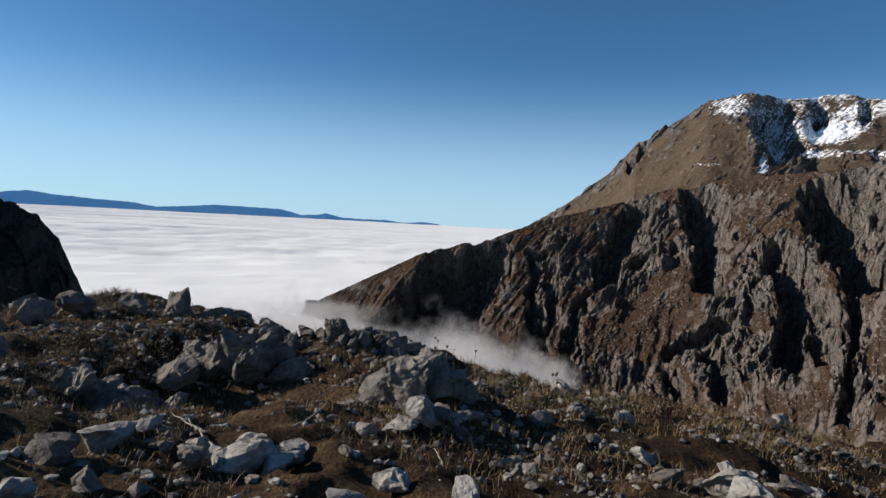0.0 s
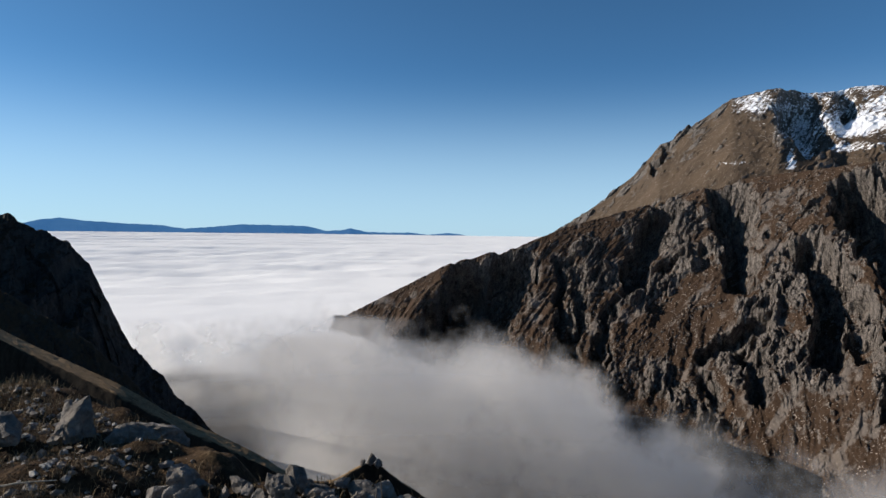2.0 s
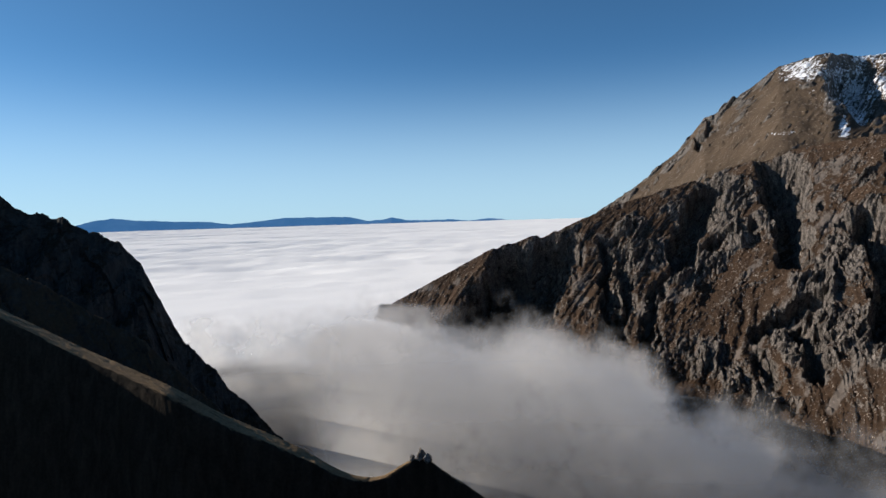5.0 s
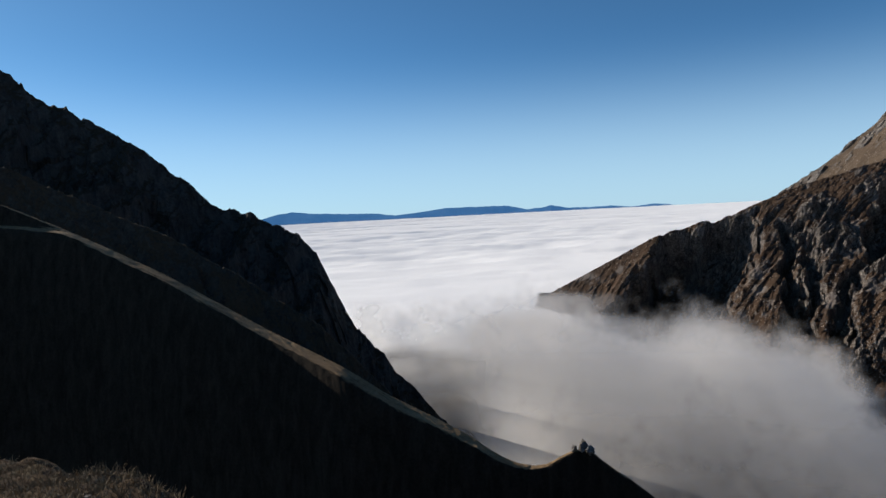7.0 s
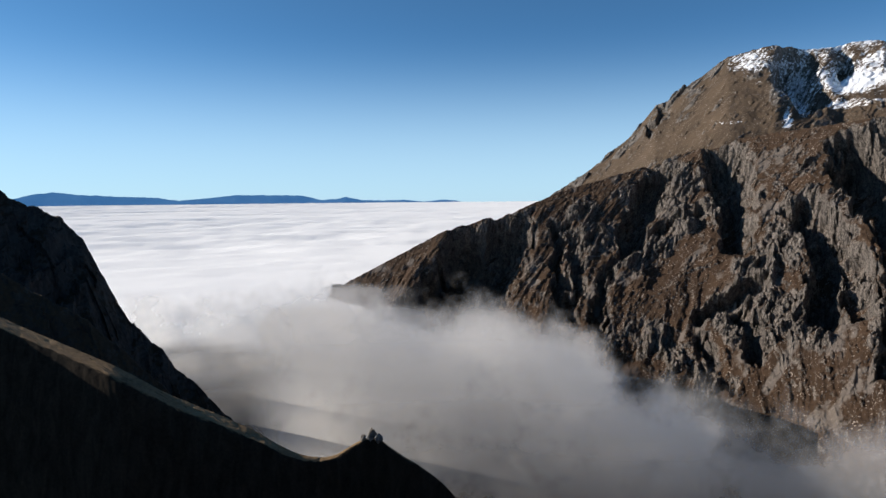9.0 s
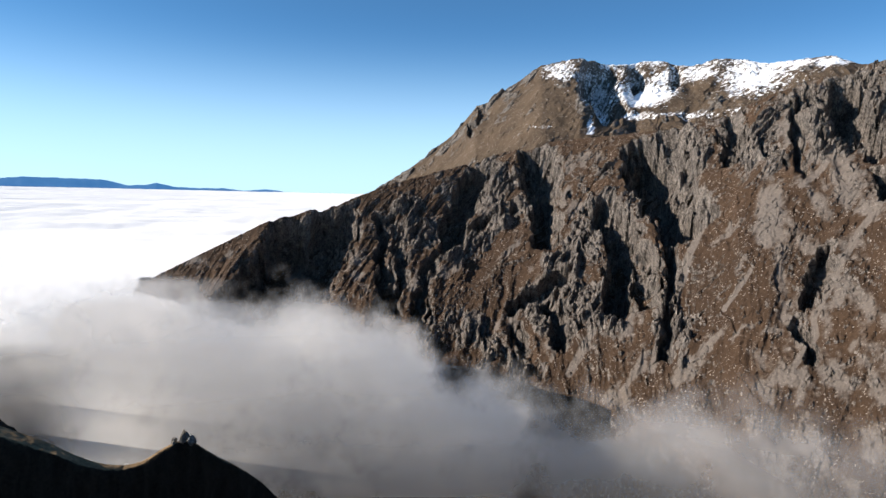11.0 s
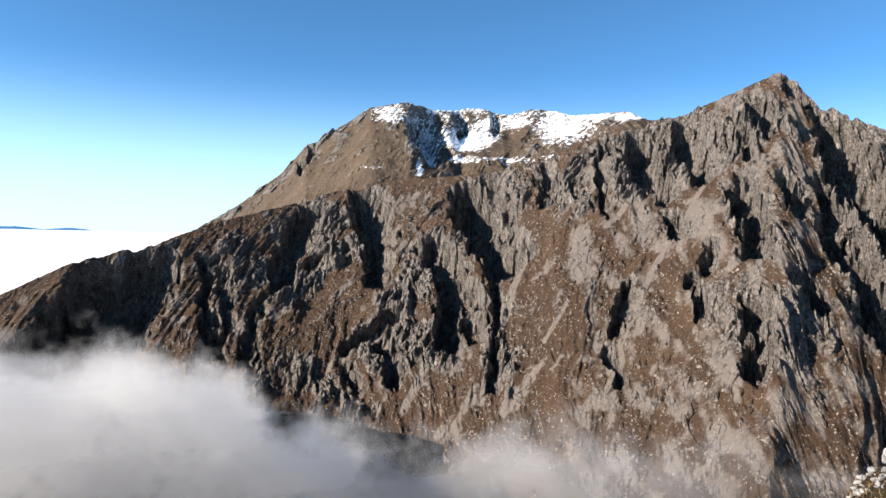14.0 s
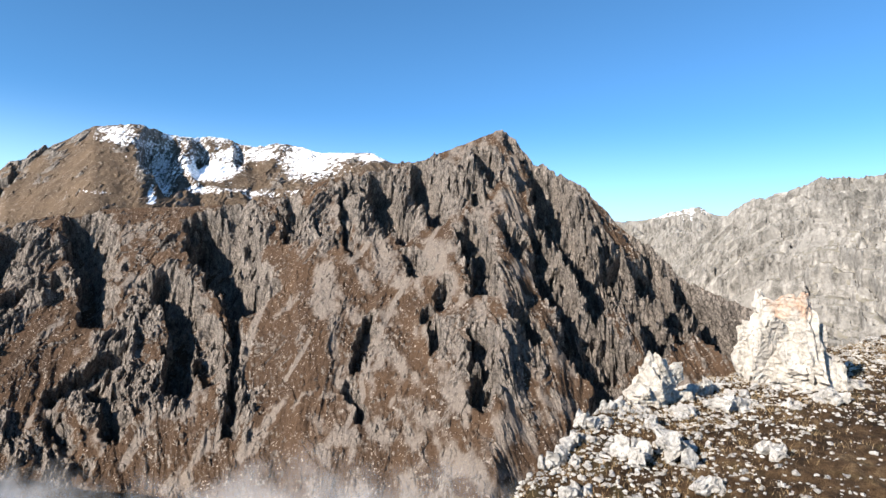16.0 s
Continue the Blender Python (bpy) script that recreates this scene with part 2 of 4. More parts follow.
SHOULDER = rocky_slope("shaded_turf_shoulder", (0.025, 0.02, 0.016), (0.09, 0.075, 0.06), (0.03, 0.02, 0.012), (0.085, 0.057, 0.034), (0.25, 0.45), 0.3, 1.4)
# turf spur: the rock colours are the flank's shade, painted near-black by steepness
TURF_HILL = rocky_slope("dry_turf_painted_shade", (0.014, 0.01, 0.007), (0.05, 0.038, 0.026), (0.12, 0.076, 0.041), (0.34, 0.23, 0.125), (0.4, 0.62), 0.12, 1.2, patch=0.16)

m = Nodes("dry_turf")
big, mid, fine = m.noise(1.7, 5, 0.6), m.noise(0.3, 5, 0.65), m.noise(0.035, 4, 0.7)
v = m.math("ADD", m.math("MULTIPLY", big, 0.35), m.math("ADD", m.math("MULTIPLY", mid, 0.35), m.math("MULTIPLY", fine, 0.3)))
col = m.ramp(v, (0.4, (0.01, 0.007, 0.004)), (0.48, (0.036, 0.021, 0.011)), (0.55, (0.085, 0.053, 0.028)), (0.63, (0.185, 0.128, 0.072)))
col = m.mix(m.math("MULTIPLY", m.span(m.noise(0.8, 4), 0.55, 0.68), 0.3), col, (0.075, 0.065, 0.03))
TURF = m.finish(col, 0.95, m.math("ADD", m.math("MULTIPLY", mid, 0.6), m.math("MULTIPLY", fine, 0.4)), 1.0, 0.12, 0.1)

STONE = limestone("grey_limestone", (0.03, 0.025, 0.021), (0.37, 0.33, 0.29))
PALE = limestone("pale_limestone", (0.12, 0.109, 0.098), (0.62, 0.58, 0.53))
BLEACHED = limestone("bleached_limestone", (0.17, 0.163, 0.153), (0.6, 0.58, 0.55), 1.2)
OCHRE = limestone("ochre_stained_limestone", (0.25, 0.232, 0.205), (0.6, 0.56, 0.505), 1.4, stain=(-0.6, 1.6))

m = Nodes("straw")
STRAW = m.finish(m.ramp(m.noise(0.6, 3), (0.3, (0.1, 0.066, 0.033)), (0.7, (0.29, 0.21, 0.115))), 0.8)
m = Nodes("dead_wood")
WOOD = m.finish(m.ramp(m.noise(0.03, 3), (0.3, (0.22, 0.19, 0.15)), (0.7, (0.42, 0.38, 0.31))), 0.85)
m = Nodes("dark_seed_head")
SEED = m.finish((0.06, 0.045, 0.03), 0.9)

m = Nodes("cloud_top")
puff = m.math("ADD", m.math("MULTIPLY", m.noise(160, 5, 0.55, stretch=(1, 1, 2)), 0.7), m.math("MULTIPLY", m.noise(40, 4, 0.55), 0.3))
uv = m.add("ShaderNodeUVMap")
sep = m.add("ShaderNodeSeparateXYZ")
m.link(uv.outputs[0], sep.inputs[0])
thin = m.math("ADD", sep.outputs[0], m.math("MULTIPLY", m.math("SUBTRACT", puff, 0.5), 1.6))
CLOUD = m.finish((0.96, 0.955, 0.945), 1.0, puff, 0.08, 10.0, 0.0)
m.link(m.span(thin, 0.05, 0.95), m.bsdf.inputs["Alpha"])

m = Nodes("far_range_haze_glow")          # a range so far off that the air's blue haze is painted on as glow
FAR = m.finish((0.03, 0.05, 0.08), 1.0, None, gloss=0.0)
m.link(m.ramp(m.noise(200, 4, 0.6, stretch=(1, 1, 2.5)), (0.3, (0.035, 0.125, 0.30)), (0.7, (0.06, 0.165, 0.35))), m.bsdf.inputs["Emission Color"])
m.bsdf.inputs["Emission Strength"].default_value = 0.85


def mist_material(name, most, size):
    """Thin lit vapour: see-through, frayed by noise along its edges; cover: how deep a place lies in the mist, keep: how far it fades before the slopes."""
    m = Nodes(name)
    uv = m.add("ShaderNodeUVMap")
    parts = []
    for scale, detail, twist in ((1 / size, 5.0, 0.35), (3.6 / size, 5.0, 0.25)):
        n = m.add("ShaderNodeTexNoise")
        n.inputs["Scale"].default_value, n.inputs["Detail"].default_value, n.inputs["Roughness"].default_value, n.inputs["Distortion"].default_value = scale, detail, 0.54, twist
        m.link(uv.outputs[0], n.inputs["Vector"])
        parts.append(n.outputs["Fac"])
    cover, keep = m.add("ShaderNodeAttribute"), m.add("ShaderNodeAttribute")
    cover.attribute_name, keep.attribute_name = "cover", "keep"
    n = m.math("ADD", m.math("MULTIPLY", parts[0], 0.75), m.math("MULTIPLY", parts[1], 0.25))
    d = m.math("ADD", m.math("MULTIPLY", m.math("SUBTRACT", n, 0.5), 6.0), m.math("MULTIPLY", cover.outputs["Fac"], 0.4))
    a = m.math("MULTIPLY", m.math("MULTIPLY", m.span(d, -0.5, 1.5), most), keep.outputs["Fac"])
    diff, trans, clear, both, mix = (m.add("ShaderNode" + k) for k in ("BsdfDiffuse", "BsdfTranslucent", "BsdfTransparent", "MixShader", "MixShader"))
    for s in (diff, trans):
        s.inputs["Color"].default_value = (0.7, 0.685, 0.67, 1)
    both.inputs[0].default_value = 0.25
    m.link(diff.outputs[0], both.inputs[1])
    m.link(trans.outputs[0], both.inputs[2])
    m.link(a, mix.inputs[0])
    m.link(clear.outputs[0], mix.inputs[1])
    m.link(both.outputs[0], mix.inputs[2])
    m.link(mix.outputs[0], m.out.inputs["Surface"])
    return m.mat


# ---- builders ----
EYE = np.array((0.1, 6.0, 1.15))     # where the walker stands for most of the shot


def sheet(name, p, material, smooth=True, uv=None, where=None):
    """A mesh from a grid of points (rows, columns, 3); where: the points that count, faces far from them are left out."""
    rows, cols = p.shape[:2]
    me = bpy.data.meshes.new(name)
    i = np.arange(rows * cols, dtype=np.int32).reshape(rows, cols)
    q = np.stack([i[:-1, :-1], i[:-1, 1:], i[1:, 1:], i[1:, :-1]], -1).reshape(-1, 4)
    if where is not None:
        q = q[where.ravel()[q].any(1)]
    me.vertices.add(rows * cols)
    me.vertices.foreach_set("co", np.ascontiguousarray(p, dtype=np.float32).ravel())
    me.loops.add(q.size)
    me.loops.foreach_set("vertex_index", q.ravel())
    me.polygons.add(len(q))
    me.polygons.foreach_set("loop_start", np.arange(0, q.size, 4, dtype=np.int32))
    me.polygons.foreach_set("use_smooth", np.full(len(q), smooth))
    if uv is not None:
        layer = me.uv_layers.new(name="UVMap")
        layer.data.foreach_set("uv", np.ascontiguousarray(uv.reshape(-1, 2)[q.ravel()], dtype=np.float32).ravel())
    me.update(calc_edges=True)
    me.materials.append(material)
    return new(name, me)


def around(az, r, z):
    """Places at az degrees to the left and r metres from the walker's stand."""
    a = np.radians(az)
    return np.stack([EYE[0] - np.sin(a) * r, EYE[1] + np.cos(a) * r, z + 0 * a], -1)


def valley_lines(az, el, lines):
    """How deep each place lies in the gullies (az, el, az, el, depth, width): a steep wall on the left, a long easy side on the right."""
    cut = np.zeros_like(az)
    for a0, e0, a1, e1, depth, width in lines:
        dx, dy = a1 - a0, e1 - e0
        t = np.clip(((az - a0) * dx + (el - e0) * dy) / (dx * dx + dy * dy), 0, 1)
        d = np.hypot(az - a0 - t * dx, el - e0 - t * dy)
        side = ease(-0.3, 0.3, (a0 + t * dx - az) / width)
        cut = np.maximum(cut, depth * np.exp(-(d / (width * (0.42 + 0.85 * side))) ** 2))
    return cut


def ridge(name, material, crest, far, slope, face, back, step, rows, relief, away=45.0, brow=0.0, smooth=True, snow=None, scree=None, soft=None, settle=5.0, jag=0.0):
    """A mountain side seen across a valley: its crest as tables of (az, elevation) and (az, distance), a face that falls towards the
    walker at slope degrees over face metres, and a back that falls away. relief(az, el, s, r) gives the height of ribs over gullies."""
    az = np.arange(min(a for a, _ in crest), max(a for a, _ in crest), step)
    el, r = table(crest, az), table(far, az)
    el = el + jag * (1.2 * ridged(az / 2.6, az * 0, 3, 61, 0.5) - 1.1 + 0.5 * facets(az / 0.6, az * 0, 62))          # teeth along the skyline
    top = EYE[2] + r * np.tan(np.radians(el))
    if soft:          # below the crest its knobs die away into the even flank
        even = EYE[2] + r * np.tan(np.radians(table(soft, az)))
    s = np.concatenate([np.linspace(-back, 0, 26)[:-1] * np.linspace(1, 0.02, 25), np.linspace(0, 1, rows) ** 1.12 * face])[:, None]
    if soft:
        top = top + (np.minimum(even, top) - top) * ease(0.8, settle, s)
    brow = brow(az) if callable(brow) else brow
    steep = np.tan(np.radians(slope(az) if callable(slope) else np.full_like(az, slope)))
    z = np.where(s < 0, top + s * math.tan(radians(away)), top - math.tan(radians(11)) * np.minimum(s, brow) - steep * np.where(s > brow, np.sqrt((s - brow) ** 2 + (0.6 * brow) ** 2) - 0.6 * brow, 0))
    rr = r - s
    azg, sg = az + 0 * s, s + 0 * az
    elg = np.degrees(np.arctan2(z - EYE[2], np.maximum(rr, 5)))
    d = relief(azg, elg, sg, r + 0 * s)
    d, bare = d if isinstance(d, tuple) else (d, None)
    p = around(azg, rr - 0.72 * d, z + 0.62 * d)
    ob = sheet(name, p, material, smooth)
    if snow:
        ob.data.attributes.new("snow", "FLOAT", "POINT").data.foreach_set("value", np.ascontiguousarray(snow(azg, elg, sg), dtype=np.float32).ravel())
    if scree:
        ob.data.attributes.new("scree", "FLOAT", "POINT").data.foreach_set("value", np.ascontiguousarray(scree(azg, elg), dtype=np.float32).ravel())
    if bare is not None:
        ob.data.attributes.new("bare", "FLOAT", "POINT").data.foreach_set("value", np.ascontiguousarray(bare, dtype=np.float32).ravel())
    return tagged(ob, kind="structure")


# ---- the mountain across the valley ----
# rock walls that look away from the sun: the line of each (az, el, az, el) and how wide its foot lies open, in degrees
TOE_WALLS = [(-0.6, -2.9, 0.8, -5.1, 4.4), (0.8, -5.1, 3.6, -8.5, 4.4), (-3.9, -1.9, -2.7, -4.7, 3.2), (-2.7, -4.7, -1.4, -7.4, 3.2), (-5.9, -1.3, -6.1, -3.1, 1.3), (-6.1, -3.1, -4.3, -5.7, 1.3),
             (-9.3, -2.4, -9.0, -5.7, 1.2), (-9.0, -5.7, -9.4, -9.5, 1.2), (-10.5, -3.4, -10.7, -7.7, 1.1), (-10.7, -7.7, -10.3, -10.0, 1.1), (-13.2, -6.3, -12.4, -11.0, 1.1)]
BUTTRESS_WALLS = [(-17.4, 2.7, -15.1, -1.4, 1.9), (-15.1, -1.4, -14.5, -3.8, 1.9), (-21.3, 3.8, -21.5, 1.6, 2.5), (-21.5, 1.6, -22.4, -0.8, 2.5), (-22.4, -0.8, -22.6, -3.5, 2.0), (-21.0, -0.4, -17.1, -2.6, 0.7),
                  (-17.1, -2.6, -13.8, -5.4, 0.7), (-25.5, -6.4, -21.1, -8.6, 1.2), (-27.3, -1.7, -28.9, -4.2, 2.3), (-28.9, -4.2, -28.8, -9.0, 2.3), (-30.6, 3.9, -30.2, 2.1, 3.9), (-30.2, 2.1, -31.1, -0.2, 3.9),
                  (-31.1, -0.2, -32.9, -3.1, 3.6), (-31.0, -4.6, -31.6, -8.9, 1.6), (-23.5, -9.1, -24.8, -12.7, 1.4), (-21.0, -11.8, -21.9, -13.9, 1.0)]
CREST_WALLS = [(-33.6, -3.1, -33.8, -7.4, 0.9), (-33.8, -7.4, -33.4, -13.1, 0.9), (-32.9, 5.1, -33.7, 2.7, 1.7), (-33.7, 2.7, -34.2, -1.1, 1.7), (-37.5, 7.1, -37.8, 3.2, 1.2), (-42.2, 8.8, -42.3, 2.9, 0.9),
               (-44.4, 9.6, -44.6, 7.6, 1.9), (-44.6, 7.6, -44.5, 5.4, 1.9), (-45.2, 6.4, -47.3, 4.2, 1.5), (-48.0, 9.9, -48.5, 7.9, 1.9), (-48.5, 7.9, -49.6, 5.7, 1.9), (-53.9, 10.6, -54.3, 9.2, 1.2),
               (-53.1, 8.0, -53.4, 6.8, 1.2), (-47.8, 2.7, -48.7, 1.0, 1.0), (-52.3, 4.0, -53.0, 2.2, 2.1), (-53.0, 2.2, -53.3, -0.3, 2.1), (-53.8, 2.6, -55.0, -0.7, 1.3), (-51.1, -0.1, -50.6, -1.9, 1.0)]
PEAK_WALLS = [(-56.3, 12.6, -57.1, 11.1, 1.2), (-57.1, 11.1, -58.2, 9.7, 1.2), (-58.4, 9.0, -59.2, 6.1, 1.9), (-59.2, 6.1, -60.8, 3.7, 1.9), (-60.8, 3.7, -62.1, 1.4, 1.5), (-62.1, 1.4, -64.2, -1.9, 1.5),
              (-60.8, 8.7, -64.0, 6.8, 0.8), (-58.8, 1.5, -61.6, -2.7, 1.4), (-61.6, -2.7, -65.9, -7.2, 1.4), (-64.3, 1.0, -67.0, -2.9, 1.5), (-67.0, -2.9, -68.8, -4.9, 1.5), (-67.5, 0.8, -70.5, -3.4, 1.5),
              (-65.6, 5.0, -68.7, 1.3, 1.3), (-70.0, 0.9, -72.2, -2.6, 3.9), (-72.2, -2.6, -75.0, -6.0, 3.9), (-55.9, 5.1, -57.1, 2.9, 0.9), (-58.3, 4.9, -59.6, 2.5, 1.0)]
LOW_WALLS = [(-49.6, -2.9, -50.6, -5.8, 1.0), (-53.8, -4.7, -54.3, -7.8, 1.5), (-54.3, -7.8, -54.0, -9.5, 1.5), (-45.0, -3.9, -44.1, -6.0, 0.9), (-43.2, -9.2, -44.2, -11.1, 1.0), (-61.4, -4.2, -64.3, -8.2, 2.1),
             (-64.3, -8.2, -64.0, -11.4, 2.1), (-57.3, -2.9, -58.8, -4.8, 1.1), (-44.5, -3.4, -43.7, -7.2, 0.9)]
# where bare rock prevails (az, el, and its reach in both)
ROCKY = [(-18.5, 0.6, 4.0, 3.0), (-22.0, -1.3, 2.4, 2.6), (-12.3, -2.9, 2.2, 2.2), (-16.6, -4.8, 3.0, 1.4), (-26.9, -3.7, 3.2, 3.2), (-29.3, 0.2, 2.6, 2.6), (-25.0, -9.6, 4.2, 2.8), (-17.2, -10.6, 2.8, 2.6),
         (-34.9, 3.6, 3.2, 3.2), (-39.5, 4.6, 3.4, 2.4), (-45.1, 6.3, 3.9, 3.2), (-49.9, 8.3, 3.9, 2.6), (-54.6, 9.6, 2.9, 3.2), (-34.7, -9.2, 1.7, 4.4), (-53.8, 2.6, 2.6, 2.6), (-55.1, -6.1, 2.0, 3.6),
         (-51.8, -4.6, 1.8, 2.2), (-20.2, -13.4, 2.9, 2.4), (-62.0, 3.0, 4.0, 7.0), (-69.0, -1.0, 4.0, 6.0)]

# ramps of turf between the walls
LEDGES = [(-30.1, 5.2, -26.3, 2.0, 0.9), (-26.3, 2.0, -23.4, -1.6, 0.8), (-23.4, -1.6, -20.8, -3.7, 0.6), (-20.8, -3.7, -16.2, -7.3, 0.6), (-20.7, -0.8, -17.1, -3.1, 0.5), (-17.1, -3.1, -11.6, -6.7, 0.6), (-11.6, -6.7, -10.5, -9.5, 0.7),
          (-18.6, -7.7, -14.3, -9.1, 1.1), (-34.8, 6.6, -30.1, 5.5, 0.7), (-8.1, -1.5, -6.8, -6.7, 1.2), (-6.8, -6.7, -5.0, -8.9, 1.6), (-50.8, 3.5, -48.9, -0.4, 1.4), (-48.9, -0.4, -47.1, -6.7, 1.2), (-53.9, -2.4, -52.4, -1.2, 0.8)]


def walls(az, el, lines, scale=1.0):
    """How far the slope steps back beside each wall line: sharp at the line, easing out again on its right."""
    cut = np.zeros_like(az)
    mid = az[0]
    for a0, e0, a1, e1, w in lines:
        near = np.flatnonzero((mid < max(a0, a1) + 4 + 2 * w) & (mid > min(a0, a1) - 4 - 2 * w))
        if not len(near):
            continue
        c = slice(near[0], near[-1] + 1)
        dx, dy = a1 - a0, e1 - e0
        length = math.hypot(dx, dy)
        nx, ny = (dy / length, -dx / length) if dy < 0 else (-dy / length, dx / length)
        along = ((az[:, c] - a0) * dx + (el[:, c] - e0) * dy) / length
        across = (az[:, c] - a0) * nx + (el[:, c] - e0) * ny
        past = np.maximum(np.maximum(-along, along - length), 0)
        dip = ease(-0.05, 0.1 + 0.16 * w, across) * (1 - ease(0.65 * w, 1.5 * w, across))
        cut[:, c] = np.maximum(cut[:, c], scale * (8 + 34 * w) * dip * np.exp(-(past / (0.2 + 0.22 * w)) ** 2))
    return cut


def face_relief(az, el, s, r):
    k = np.interp(az, [-78, -62, -50, -36, 0], [-1.0, -0.6, 0.0, 0.5, 0.9])
    lean = 250 * np.tanh(s / 250)
    u = np.radians(az) * 1300 - k * lean
    v = np.radians(az) * 1300 - np.interp(az, [-60, -50], [0.9, 0.6]) * k * lean
    near = ease(0, 70, s)
    warp, lift = 34 * fbm(u / 120, s / 120, 3, 5), 40 * fbm(u / 110, s / 110, 3, 7)
    fray = 0.5 * fbm(az / 1.9, el / 1.7, 3, 15, 0.65) + 0.24 * facets(az / 0.7, el / 0.9, 19)
    cut = walls(az + fray, el + 0.45 * fbm(az / 2.1, el / 2.1, 3, 16, 0.65), TOE_WALLS + BUTTRESS_WALLS + CREST_WALLS + LOW_WALLS + [(*p[:4], 1.3 * p[4]) for p in PEAK_WALLS])
    rocky = np.zeros_like(az)
    for a, e, wa, we in ROCKY:
        rocky = np.maximum(rocky, np.exp(-((az - a) / wa) ** 2 - ((el - e) / we) ** 2))
    toe = ease(-14, -4, az)
    ramp = np.zeros_like(az)
    for a0, e0, a1, e1, w in LEDGES:
        t = np.clip(((az - a0) * (a1 - a0) + (el - e0) * (e1 - e0)) / ((a1 - a0) ** 2 + (e1 - e0) ** 2), 0, 1)
        ramp = np.maximum(ramp, np.exp(-((np.hypot(az + fray - a0 - t * (a1 - a0), el + fray - e0 - t * (e1 - e0))) / w) ** 4))
    bare = ease(0.28, 0.62, 0.75 * rocky + 0.5 * fbm(u / 130, s / 150, 3, 9) + 0.28 * fbm(v / 34, s / 50, 2, 13) - 0.12 * toe + 0.012 * np.minimum(cut, 30)) * (1 - 0.9 * ramp)
    d = 16 * (ridged((u + warp) / 240, (s + lift) / 560 + 3, 2, 11, 0.4) - 0.7) * (0.1 + 0.9 * near)
    d += 7 * (ridged((u + warp) / 84, (s + lift) / 280, 2, 23, 0.5) - 0.75) * (0.15 + 0.85 * near)
    d += 3.2 * (ridged((u + 0.7 * warp) / 30, (s + lift) / 210, 2, 29, 0.5) - 0.75) * near
    d += 7 * (ridged((v + 0.9 * warp) / 27, (s + lift) / 58, 3, 41, 0.6) - 0.85) * (0.3 + 0.7 * near) * bare
    d += 9 * facets((v + warp) / 40, (s + lift) / 56, 63) * (0.25 + 0.75 * near) * (0.2 + 0.8 * bare)
    d += 6 * facets((v + 0.5 * warp) / 15, (s + 0.5 * lift) / 27, 64) * (0.15 + 0.85 * bare) + 1.6 * facets(v / 6.5, s / 9, 66) * (0.5 + 0.5 * bare)
    block = 9 * crags((v + 0.9 * warp) / 30, (s + lift) / 48, 65) + 8 * crags((v + 0.7 * warp) / 14, (s + 0.7 * lift) / 22, 67, 0.7) + 5 * crags((v + 0.3 * warp) / 7, (s + 0.3 * lift) / 10, 69, 0.7)
    d += block * bare * (0.3 + 0.7 * ease(0, 60, s))
    d += 2.8 * crags(v / 7, s / 9, 73, 0.24) + 0.9 * fbm(v / 6, s / 7, 2, 61, 0.6)
    d -= cut * (0.15 + 0.85 * ease(0, 40, s))
    return np.where(s < 0, d * np.exp(s / 60.0), d), np.clip(bare * (0.3 + block / 10), 0, 1)


SCREE = [(-51.9, 7.4, -49.7, 2.7, 0.3), (-49.7, 2.7, -47.3, -1.8, 0.3), (-47.3, -1.8, -44.7, -8.2, 0.3), (-44.7, -8.2, -45.0, -9.5, 0.3), (-45.0, -9.5, -43.3, -12.8, 0.3), (-55.1, 1.0, -55.0, -4.4, 0.3), (-55.0, -4.4, -54.4, -9.9, 0.3),
         (-56.4, 8.0, -53.5, 5.1, 0.5), (-36.4, -2.0, -34.3, -9.3, 0.4), (-34.3, -9.3, -33.1, -14.2, 0.4), (-41.3, 0.4, -41.2, -2.9, 1.2), (-45.1, 3.6, -43.3, 1.3, 0.3), (-38.4, -9.0, -40.2, -5.7, 0.2), (-28.2, -11.4, -26.3, -15.0, 0.4)]


def scree_runs(az, el):
    c = np.zeros_like(az)
    for a0, e0, a1, e1, w in SCREE:
        dx, dy = a1 - a0, e1 - e0
        t = np.clip(((az - a0) * dx + (el - e0) * dy) / (dx * dx + dy * dy), 0, 1)
        c = np.maximum(c, np.exp(-((az - a0 - t * dx) ** 2 + (el - e0 - t * dy) ** 2) / w ** 2))
    broad = ease(-37, -43, az) * ease(-70, -60, az) * (0.44 + 0.5 * fbm(az / 2.2 - el / 6, el / 3.5, 3, 45))
    return np.maximum(c, broad)


crest = [(19, -17), (14, -12), (11, -9.3), (9.06, -7.5), (4.2, -5.0), (-0.5, -2.65), (-3.7, -1.75), (-5.6, -1.35), (-10.2, 0.5), (-16.7, 2.35), (-21.7, 4.0), (-25, 4.6), (-31.8, 5.3), (-37.6, 6.4), (-40.5, 7.9),
         (-44, 9.0), (-46.6, 9.6), (-52, 11.3), (-55, 12.6), (-56.3, 13.2), (-57.3, 12.4), (-58.8, 10.6), (-61, 9.6), (-63.6, 8.0), (-64.6, 6.7), (-66, 5.4), (-70.8, 1.9), (-76.3, -0.7), (-82, -4.5), (-86, -8)]
far = [(19, 1560), (0, 1520), (-10, 1600), (-18, 1640), (-25, 1570), (-40, 1350), (-56, 1210), (-66, 1100), (-76, 1000), (-86, 900)]
crest_of_face, far_of_face = crest, far
